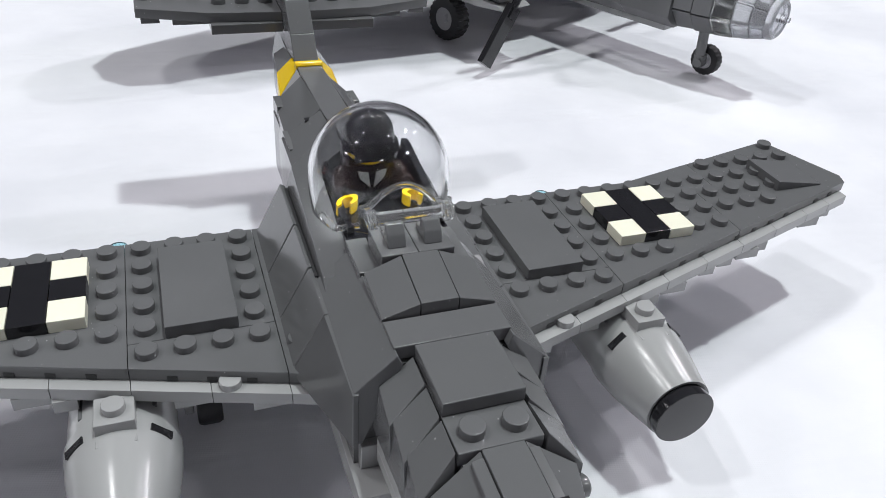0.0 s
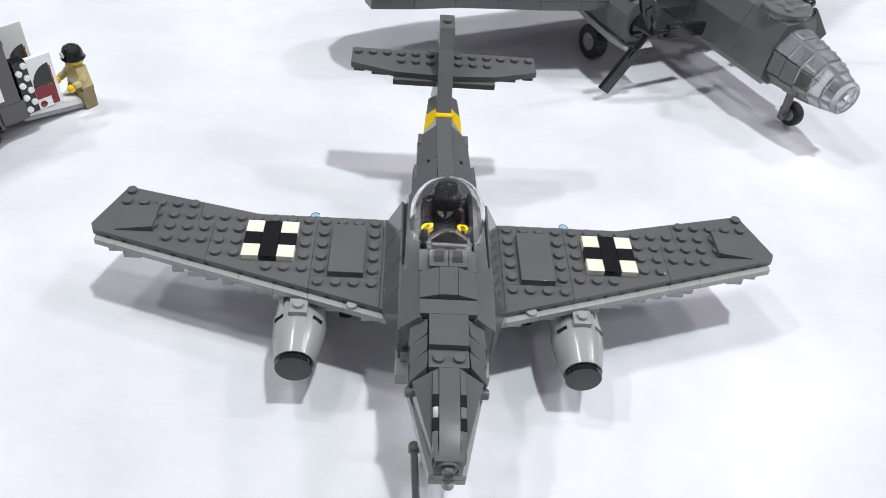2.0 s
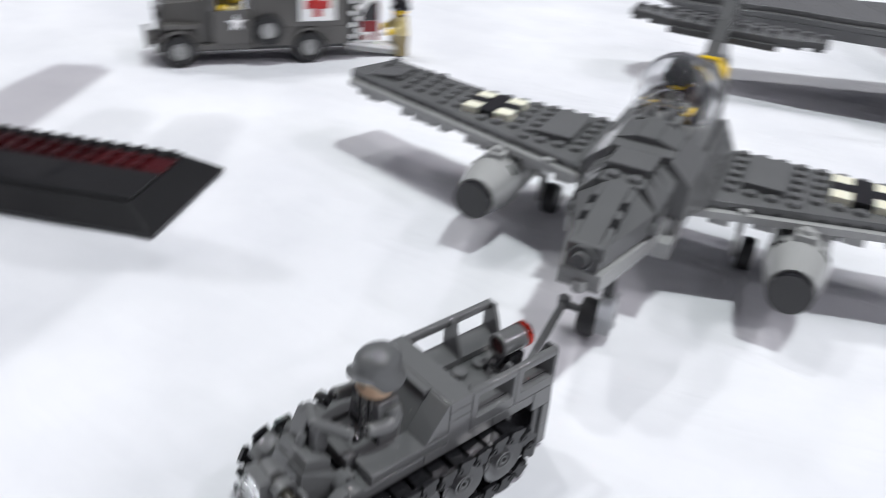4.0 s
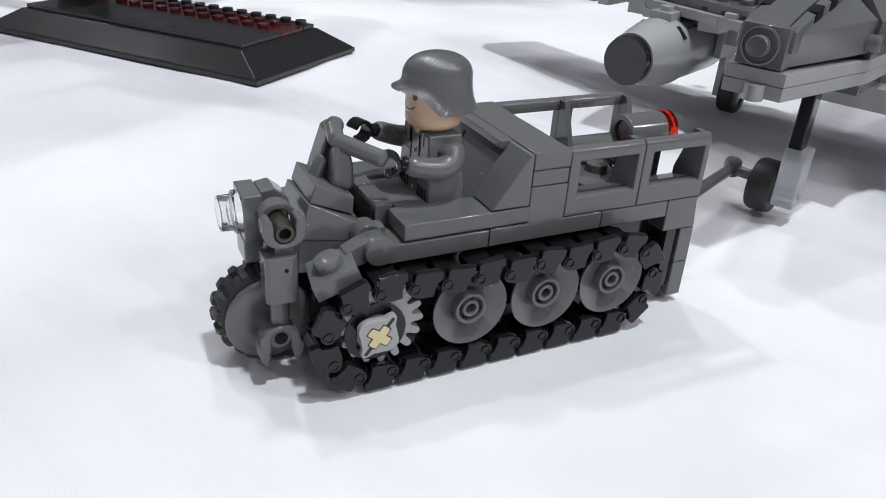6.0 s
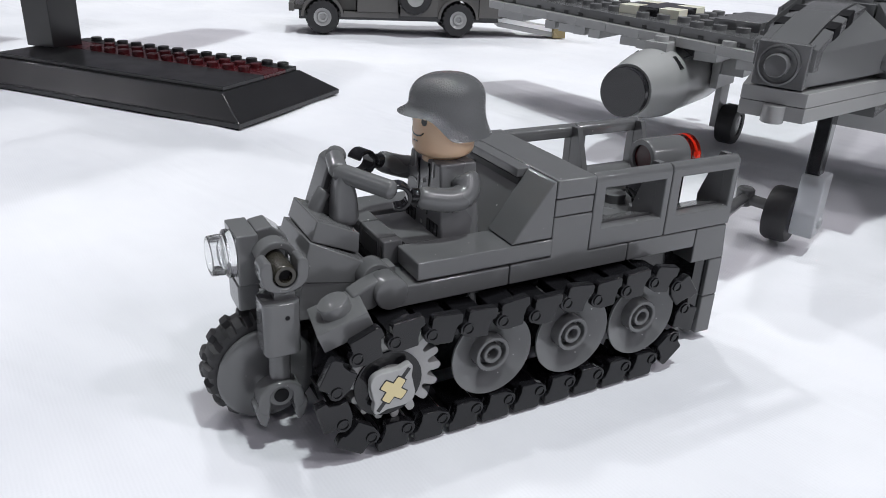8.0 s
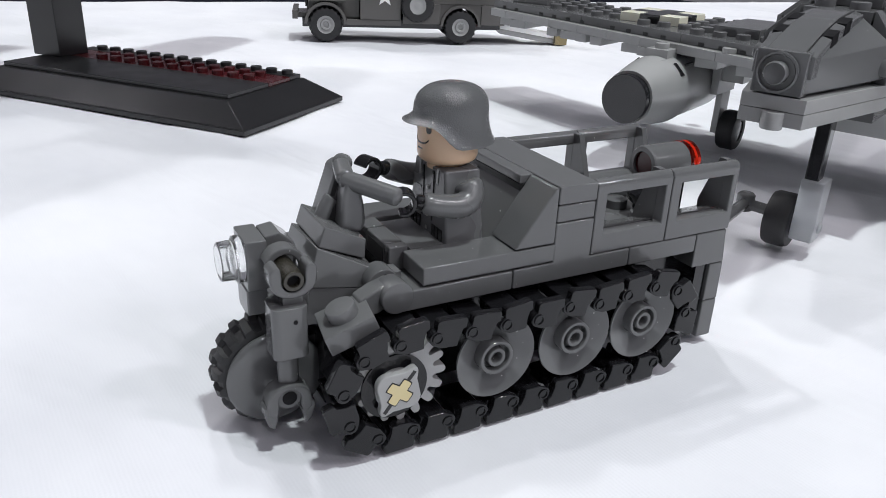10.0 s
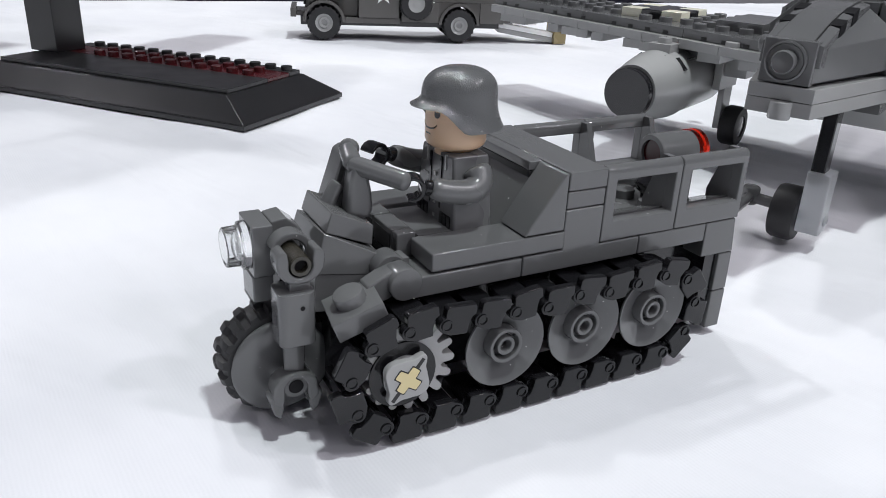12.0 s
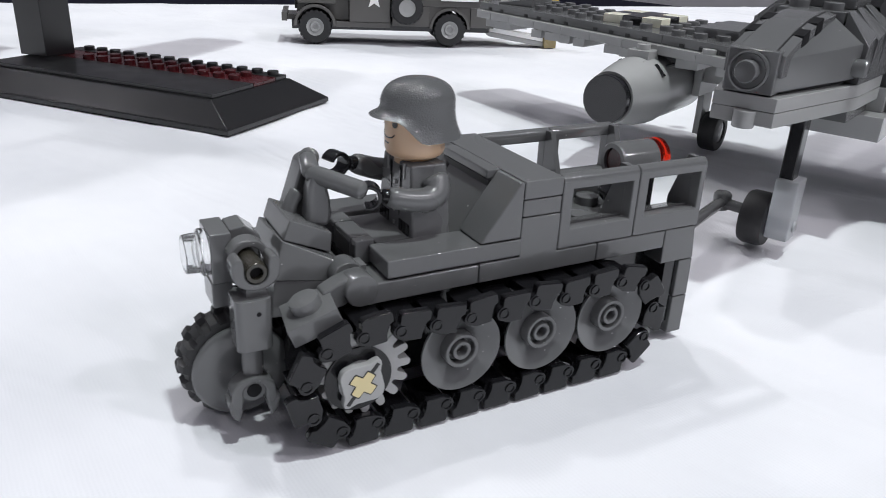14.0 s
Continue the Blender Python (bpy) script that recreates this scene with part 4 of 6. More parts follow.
def halftrack():
    k = thing("toy_tracked_motorcycle", mm(-21.8, -150.2, 0, 0, 0, 67.16 - 90), "dark grey brick-built tracked motorcycle standing on white cloth", "toy vehicle")
    bm = B()
    box(bm, -10.2, 10.2, -40, 32.55, 4, 20.4)
    box(bm, -9.4, 9.4, -43.0, -39.9, 3.5, 18)
    # black filler added to darken the shaded space before the rear panels
    box(bm, -14.3, 14.3, 30.6, 33.4, 3.6, 17.0)
    part("hull", bm, BLACK, k, "black inner hull")
    G = 0.07
    # side bodywork, both sides
    for s in (-1, 1):
        def side(mat, pts, x0, x1, name="panel", bev=0.3, label=""):
            return shaped(k, mat, pts, "x", min(s * x0, s * x1), max(s * x0, s * x1), name=name, bev=bev, label=label)

        side(DARKM, [(-32.6, 20.5), (-12.1 - G, 20.6), (-12.1 - G, 24.0), (-31.0, 24.0), (-32.6, 23.6)], 8, 15, "fender")
        side(DARKM, [(-12.1 + G, 20.6), (12.4 - G, 20.6), (12.4 - G, 24.1), (3.5, 24.1), (3.5, 31.1), (-4.3, 31.1), (-4.3, 24.1), (-12.1 + G, 24.1)], 8, 15, "panel")
        side(DARKM, [(12.4 + G, 20.6), (28.6 - G, 20.6), (28.6 - G, 24.1), (12.4 + G, 24.1)], 8, 15, "fender")
        side(DARKM, [(28.6 + G, 17.2), (37.0, 17.2), (36.2, 24.1), (28.6 + G, 24.1)], 8, 15, "panel")
        side(DARKM, [(33.5, 9.2), (37.2, 9.2), (37.0, 17.1), (33.5, 17.1)], 9.6, 15.0, "panel")
        side(DARKM, [(33.5, 0.9), (37.2, 0.9), (37.2, 9.1), (33.5, 9.1)], 9.6, 15.0, "panel")
        # rounded arm at the front of the fender, on one pin with the knob behind it
        bm = B()
        lathe(bm, ((0, -1.9), (2.45, -1.9), (2.7, -1.65), (2.7, 1.65), (2.45, 1.9), (0, 1.9)), (s * 13.3, -32.9, 23.15), "x", 40)
        part("arm_end", bm, DARKM, k)
        bm = B()
        lathe(bm, ((0, -2.0), (2.2, -2.0), (2.2, 2.0), (0, 2.0)), (s * 10.4, -33.1, 23.3), "x", 28)
        part("pin", bm, TRACK, k, "black pin")
        bm = B()
        lathe(bm, ((0, -1.8), (2.45, -1.8), (2.7, -1.5), (2.7, 1.5), (2.45, 1.8), (0, 1.8)), (s * 9.0, -33.5, 23.7), "x", 36)
        box(bm, min(s * 7.4, s * 10.6), max(s * 7.4, s * 10.6), -33.2, -30.4, 21.2, 25.4)
        part("knob", bm, DARKM, k)
        # running board tile
        side(DARKM, [(-28.7, 24.35), (-4.1, 24.35), (-4.1, 27.4), (-28.7, 27.4)], 7.4, 15.05, "running_board")
        # sloped shoulder beside the seat back
        side(DARKM, [(-12.1, 27.6), (-4.3 - G, 27.6), (-4.3 - G, 37.4), (-5.0, 37.4)], 7.2, 15, "slope")
        side(DARKM, [(-4.3 + G, 31.2), (3.5 - G, 31.2), (3.5 - G, 34.2), (-4.3 + G, 34.2)], 8, 14.95, "plate")
        # window panels
        for y0, y1 in ((3.6, 20.25), (20.4, 36.6)):
            bm = B()
            x0, x1 = s * 12.6, s * 15.0
            rim(bm, min(x0, x1), max(x0, x1), (y0, y1, 24.2, 36.6), (y0 + 2.2, y1 - 1.35, 27.8, 35.0))
            soften(bm, 0.3)
            rod(bm, (s * 13.8, y0 + 0.02, 36.4), (s * 13.8, y1 - 0.02, 36.4), 1.17, 24, 0, 0.2)
            # inner sill and slanting end wall of the window brick
            prism(bm, [(s * 12.6, 24.3), (s * 12.6, 28.0), (s * 7.4, 26.4), (s * 7.4, 24.3)], "y", y0 + 0.1, y1 - 0.1)
            prism(bm, [(s * 12.7, 26.4), (s * 12.7, 37.3), (s * 11.0, 37.3), (s * 7.4, 28.0), (s * 7.4, 26.4)], "y", y1 - 1.3, y1 - 0.1)
            part("window_panel", bm, DARKM, k)
    # top plate behind the driver, seat back, bed
    plate(k, DARKM, -15, 15, -4.2, 3.5, 34.3, 37.5, name="plate")
    shaped(k, DARKM, [(-12.0, 25.0), (-9.6, 25.0), (-3.6, 34.2), (-4.4, 37.4), (-5.6, 36.4)], "x", -7.0, 7.0, name="seat_back")
    # black strip painting the shade under the seat plate's overhang
    bm = B()
    box(bm, -9.0, 7.1, -6.7, -5.0, 34.6, 35.7)
    part("gap", bm, TYRE_AND_SHADE, k)
    plate(k, DARKM, -9.0, 7.1, -6.9, -4.25, 35.8, 37.45, name="seat_plate", bev=0.3)
    plate(k, DARKM, -12.4, 12.4, 3.6, 34, 20.6, 23.8, [(x, y) for x in (-4, 4) for y in (8.5, 16.5, 24.5)], "bed_plate")
    plate(k, DARKM, -7.3, 7.3, -29, -5, 20.6, 23.9, name="seat_plate")
    plate(k, DARKM, -7.2, 7.0, -27.4, -24.6, 23.95, 25.4, name="pedal_plate")
    for x0, x1 in ((-7.3, -2.2), (-1.9, 5.2), (5.4, 7.3)):
        block = plate(k, DARKM, x0, x1, -31.0, -27.7, 23.95, 28.1, name="pedal_block")
        # black sheet on the block's front, painted in for a shaded recess
        plate(block, TYRE_AND_SHADE, x0 + 0.6, x1 - 0.5, -31.1, -30.7, 24.2, 27.2, name="recess", bev=0)
    plate(k, BLACK, -7, 7, -31.0, -29.2, 20.6, 23.9, name="bulkhead")
    # canister on a clip in the bed
    bm = B()
    lathe(bm, ((0, 1.0), (2.6, 1.0), (2.6, -0.4), (3.5, -0.4), (3.8, 0), (3.8, 8.6), (0, 8.6)), (1.4, 25.6, 34.1), "y", 28)
    c = part("canister", bm, DARKM, k)
    bm = B()
    lathe(bm, ((0, 0), (3.9, 0), (3.9, 0.9), (3.4, 1.0), (3.4, 1.5), (3.9, 1.6), (3.9, 2.4), (3.0, 2.6), (0, 2.6)), (1.4, 34.3, 34.1), "y", 28)
    part("lens", bm, TRED, c, "transparent red lens")
    bm = B()
    lathe(bm, ((2.55, 0.9), (2.55, 0.2), (0, 0.2)), (1.4, 25.6, 34.1), "y", 20)
    part("opening", bm, DKRED, c, "dark round opening")
    bm = B()
    box(bm, -2.2, 5.0, 27.5, 33.5, 23.8, 31)
    rod(bm, (1.4, 24, 27), (1.4, 29, 31), 2.0)
    soften(bm, 0.15)
    part("clip", bm, BLACK, c, "black clip")
    bm = B()
    rod(bm, (0, 33, 9), (-0.5, 46, 10.5), 1.7)
    box(bm, -4, 4, 28, 36.5, 6, 12)
    part("hitch", bm, DARKM, k)
    # hood: a tapered lower block, a sloped wedge on it and a tilted dash brick on top
    bm = B()
    hexa(bm, [(-7.0, -45.0, 17), (7.0, -45.0, 17), (9.0, -33.6, 17), (-9.0, -33.6, 17)], [(-6.8, -44.2, 23.4), (6.8, -44.2, 23.4), (9.0, -33.6, 22.4), (-9.0, -33.6, 22.4)])
    soften(bm, 0.25)
    part("hood", bm, DARKM, k)
    bm = B()
    hexa(bm, [(-7.0, -44.4, 23.4), (7.0, -44.4, 23.4), (8.9, -33.9, 22.4), (-8.9, -33.9, 22.4)], [(-5.2, -43.1, 29.7), (6.2, -42.6, 29.6), (8.6, -34.4, 25.8), (-8.6, -34.4, 25.8)])
    soften(bm, 0.22)
    part("hood_slope", bm, DARKM, k)
    bm = B()
    prism(bm, [(-42.3, 29.5), (-41.2, 32.7), (-34.4, 29.7), (-34.6, 26.3)], "x", -5.6, 6.0)
    soften(bm, 0.25)
    part("dash", bm, DARKM, k)
    plate(k, DARKM, -7.2, 7.2, -34.3, -32.6, 20.7, 24.2, name="firewall")
    # handlebar: a leaning post with a slot, a thumb lever in front and two round arms
    bm = B()
    prism(bm, [(-39.6, 31.6), (-36.6, 30.2), (-34.9, 34.6), (-34.2, 39.0), (-35.6, 40.3), (-36.9, 39.6)], "x", -5.4, -0.4)
    soften(bm, 0.5)
    hb = part("handlebar_post", bm, DARKM, k)
    bm = B()
    prism(bm, [(-37.6, 30.7), (-36.2, 29.9), (-34.0, 29.6), (-33.2, 31.0), (-33.5, 34.4), (-34.4, 38.6), (-36.4, 38.8), (-37.1, 36.0)], "x", -0.3, 3.3)
    soften(bm, 0.9)
    part("handlebar_leg", bm, DARKM, hb)
    # black block as the shade in the post's slot
    bm = B()
    prism(bm, [(-38.0, 35.4), (-37.3, 35.1), (-36.4, 37.7), (-37.1, 38.1)], "x", -2.2, -0.3)
    part("slot", bm, TYRE_AND_SHADE, hb)
    bm = B()
    tube(bm, (-0.6, -39.6, 31.0), (-0.6, -39.0, 33.4), (-0.6, -37.6, 35.0), 1.35, 1.2)
    part("lever", bm, DARKM, hb)
    bm = B()
    rod(bm, (-3.8, -34.2, 39.2), (-2.2, -35.6, 40.0), 1.6, 20, 0, 0.9)
    rod(bm, (-3.0, -35.2, 39.7), (2.0, -36.2, 38.4), 1.5, 20, 0, 0.6)
    rod(bm, (0.6, -36.4, 38.4), (8.9, -29.8, 36.9), 1.5, 22, 0, 0.6)
    part("handlebar", bm, DARKM, hb)
    front_fork(k)
    # running gear
    for s in (1, -1):
        link = None
        for y, z, ang in track_path(25):
            m = mm(s * 16.8, y, z, ang, 0, 0)
            if link is None:
                link = part("track_link", link_mesh(s), TRACK, k, "black moulded track link", m)
            else:
                again(link, m)
        for y in (-17.7, -2.1, 12.9):
            bm = B()
            lathe(bm, ((0, -1.0), (0.85, -1.0), (0.95, 0.55), (1.15, 0.7), (1.55, 0.7), (1.7, 0.5), (1.75, -0.7), (2.25, -0.7), (2.35, 0.6), (2.5, 0.75), (2.95, 0.75), (3.1, 0.55), (3.15, -1.2), (7.0, 0.42), (7.1, 0.5), (7.25, 0.5), (7.32, 0.3), (7.25, 0.0), (5.5, -1.4), (0, -2.4)), (0, 0, 0), "x", 48)
            part("road_wheel", bm, DISH, k, "dark grey dished road wheel", mm(s * 19.9, y, 12.0) if s > 0 else mm(-19.9, y, 12.0, 0, 0, 180))
        # sprocket with rounded teeth, set back inside the links
        bm = B()
        pts = []
        for i in range(16):
            a = 22.5 * i
            for d, r_ in ((-7.4, 5.7), (-6.0, 6.8), (-4.2, 7.4), (-1.4, 7.6), (1.4, 7.6), (4.2, 7.4), (6.0, 6.8), (7.4, 5.7), (11.2, 5.45)):
                pts.append((r_ * math.cos(radians(a + d)), r_ * math.sin(radians(a + d))))
        prism(bm, pts, "x", 0, 2.4)
        gear_ = part("sprocket", bm, LIGHT, k, "light grey toothed sprocket", mm(s * 17.0 - (2.4 if s < 0 else 0), -34.1, 11.8), 30)
        # lobed bush standing out in front of it, two lobes with a painted dark slit
        bm = B()
        pts = []
        for i in range(72):
            a = 2 * math.pi * i / 72
            lobe = max(0.0, math.cos(2 * (a - radians(52)))) ** 7
            cross = max(0.0, -math.cos(2 * (a - radians(52)))) ** 2
            r_ = 3.3 + 1.4 * lobe + 0.85 * cross
            pts.append((r_ * math.cos(a), r_ * math.sin(a)))
        prism(bm, pts, "x", 0.6, 1.9) if s > 0 else prism(bm, pts, "x", -1.9, -0.6)
        soften(bm, 0.25)
        lathe(bm, ((0, s * 0.8), (3.5, s * 0.8), (3.3, -s * 0.2), (0, -s * 0.2)), (0, 0, 0), "x", 36)
        bush = part("bush", bm, LIGHT, gear_, "", mm(2.7 if s > 0 else -0.3, -1.3, -0.9))
        bm = B()
        lathe(bm, ((0, s * 0.3), (3.3, s * 0.3), (4.2, -s * 0.05), (5.2, s * 0.15), (5.5, s * 0.1), (5.5, -s * 0.25), (0, -s * 0.25)), (0, 0, 0), "x", 40)
        part("flange", bm, TRACK, bush, "black flange behind the bush")
        # black boxes painting the shade of the slits
        for a in (52, 232):
            bm = B()
            box(bm, min(s * 0.9, s * 1.94), max(s * 0.9, s * 1.94), 2.2, 4.05, -0.32, 0.32)
            part("slit", bm, TYRE_AND_SHADE, bush, "", mm(0, 0, 0, a, 0, 0))
        # cross axle on a larger black cross that stands in for its hole's shade
        for w_, r_, d0, mat, name, label in ((0.92, 2.35, 1.95, TYRE_AND_SHADE, "axle_hole", ""), (0.74, 2.15, 2.02, TAN, "axle", "tan cross axle")):
            bm = B()
            pts = []
            for a in range(4):
                for y, z in ((w_, -w_ - 0.12), (r_ - 0.1, -w_), (r_, -w_ * 0.6), (r_, w_ * 0.6), (r_ - 0.1, w_), (w_ + 0.12, w_)):
                    c_, n_ = ((1, 0), (0, 1), (-1, 0), (0, -1))[a]
                    pts.append((y * c_ - z * n_, y * n_ + z * c_))
            prism(bm, pts, "x", min(s * 1.0, s * d0), max(s * 1.0, s * d0))
            part(name, bm, mat, bush, label, mm(0, 0, 0, 52, 0, 0))
    return k


def front_fork(k):
    w = part("front_wheel", wheel_mesh(8.5, 6.2, 18, 0.75), TYRE_AND_SHADE, k, "black knobbly front tyre", mm(2.4, -50.1, 8.9))
    for s in (-1, 1):
        bm = B()
        lathe(bm, ((0, 0.9), (5.6, 0.85), (7.2, 0.55), (7.8, 0.2), (7.9, -0.1), (7.8, -0.6), (0, -0.9)), (0, 0, 0), "x", 48)
        part("wheel_disc", bm, DARKM, w, "smooth dark grey disc", mm(s * 3.7, 0.2, -0.5) if s > 0 else mm(s * 3.7, 0.2, -0.5, 0, 0, 180))
    for s in (-1, 1):
        x = 2.4 + s * 8.2
        bm = B()
        rnd = [(x + sx * 1.5 + 1.25 * math.cos(radians(a)), -49.1 + sy * 1.5 + 1.25 * math.sin(radians(a))) for sx, sy, a0 in ((1, 1, 0), (-1, 1, 90), (-1, -1, 180), (1, -1, 270)) for a in range(a0, a0 + 91, 18)]
        prism(bm, rnd, "z", 15.4, 23.9 if s > 0 else 16.0)
        soften(bm, 0.25)
        fk = part("fork", bm, DARKM, k, "dark grey rounded fork leg")
        # black disc for the shade in a pin hole
        bm = B()
        lathe(bm, ((0, 0), (0.36, 0), (0.36, 0.12), (0, 0.12)), (x + s * 2.7, -48.5, 21.6), "x", 14)
        part("pin_hole", bm, HOLE_SHADE, fk)
        bm = B()
        rod(bm, (x, -49.3, 8.4), (x, -49.2, 15.6), 1.65, 18)
        if s > 0:
            box(bm, x - 1.3, x + 1.3, -49.9, -46.9, 23.7, 25.9)
        part("fork_rod", bm, DARKM, fk)
        for zc, yc, tilt in ((28.0, -48.4, 0), (8.0, -49.7, 180))[0 if s > 0 else 1:]:
            bm = B()
            out = [(2.7, 2.6), (3.5, 1.9), (3.6, 0.8)] + [(3.5 * math.cos(radians(-15 - 15 * i)), 2.75 * math.sin(radians(-15 - 15 * i))) for i in range(11)] + [(-3.6, 0.8), (-3.5, 1.9), (-2.7, 2.6)]
            inn = [(-1.95, 2.4), (-1.75, 1.0)] + [(1.8 * math.cos(radians(-170 + 16 * i)), 1.8 * math.sin(radians(-170 + 16 * i))) for i in range(11)] + [(1.75, 1.0), (1.95, 2.4)]
            prism(bm, out + inn, "x", -1.7, 1.7)
            soften(bm, 0.4)
            if tilt:
                for q in (-1, 1):
                    t = B()
                    prism(t, [(q * 2.2, 0.4), (q * 3.9, 0.8), (q * 4.1, 1.8), (q * 3.5, 4.0), (q * 2.5, 4.9), (q * 1.9, 3.0)], "x", -1.6, 1.6)
                    soften(t, 0.4)
                    me = bpy.data.meshes.new("tine")
                    t.to_mesh(me)
                    t.free()
                    bm.from_mesh(me)
                    bpy.data.meshes.remove(me)
                lathe(bm, ((0, -1.3), (1.85, -1.3), (1.85, 1.2), (1.15, 1.25), (1.1, 0.2), (0, 0.2)), (0, 0, -0.3), "x", 22)
            part("clip", bm, DARKM, fk, "", mm(x + s * 0.7, yc, zc, tilt, 0, 0))
            if tilt:
                # black disc darkening the clip's axle hole
                bm = B()
                lathe(bm, ((0, 0), (1.15, 0), (1.15, 0.1), (0, 0.1)), (x + s * 2.0, yc, zc + 0.3), "x", 18)
                part("axle_hole", bm, HOLE_SHADE, fk)
    bm = B()
    lathe(bm, ((0, -6.0), (1.65, -6.0), (1.65, 10.3), (1.5, 10.5), (1.0, 10.5), (0.95, 9.4), (0, 9.4)), (2.4, -48.4, 28.0), "x", 24)
    part("fork_bar", bm, OLIVE, k, "olive-grey cross bar")
    # black disc as the shade inside the bar's end
    bm = B()
    lathe(bm, ((0, 0), (0.94, 0), (0.94, 0.1), (0, 0.1)), (11.75, -48.4, 28.0), "x", 18)
    part("bore", bm, HOLE_SHADE, k)
    # clip that holds the headlight to the bar, open towards the lamp
    bm = B()
    arc = [(3.2 * math.cos(radians(t)), 3.2 * math.sin(radians(t))) for t in range(-75, 166, 15)] + [(2.05 * math.cos(radians(t)), 2.05 * math.sin(radians(t))) for t in range(165, -76, -15)]
    prism(bm, arc, "x", -1.5, 1.5)
    soften(bm, 0.3)
    part("headlight_clip", bm, DARKM, k, "", mm(6.6, -48.2, 28.1))
    # headlight
    bm = B()
    box(bm, -2.2, 5.2, -53.2, -50.0, 23.6, 31.7)
    soften(bm, 0.25)
    h = part("headlight", bm, DARKM, k, "dark headlight block")
    bm = B()
    box(bm, -1.4, 4.6, -53.3, -50.1, 19.2, 23.5)
    prism(bm, [(-49.9, 26.5), (-49.9, 31.6), (-47.6, 32.0), (-45.4, 30.2), (-44.4, 27.4), (-45.0, 26.5)], "x", -1.6, 3.6)
    soften(bm, 0.3)
    part("bracket", bm, DARKM, h)
    bm = B()
    lathe(bm, ((0, 0), (3.6, 0), (3.75, -0.3), (3.7, -0.9), (3.15, -1.2), (3.05, -3.2), (2.9, -3.35), (2.55, -3.35), (2.45, -3.1), (2.4, -1.3), (0, -1.1)), (1.5, -53.25, 27.7), "y", 36)
    part("lamp_glass", bm, CLEARH, h, "clear round lamp glass")
    # tilted plate with one stud, on each side
    for s in (-1, 1):
        bm = B()
        box(bm, -4, 4, -4, 4, -3.2, 0)
        soften(bm, 0.2)
        studs(bm, [(0, 0)], 0)
        part("mudguard_plate", bm, DARKM, k, "", mm(1.0 + s * 13.6, -41.6, 22.0, 22, s * 2, s * -8))
        bm = B()
        prism(bm, [(-39.4, 20.2), (-38.8, 23.4), (-36.4, 24.6), (-33.4, 25.6), (-32.8, 22.0), (-35.6, 20.6)], "x", 1.0 + s * 11.4 - 1.7, 1.0 + s * 11.4 + 1.7)
        soften(bm, 0.4)
        part("hinge", bm, DARKM, k)


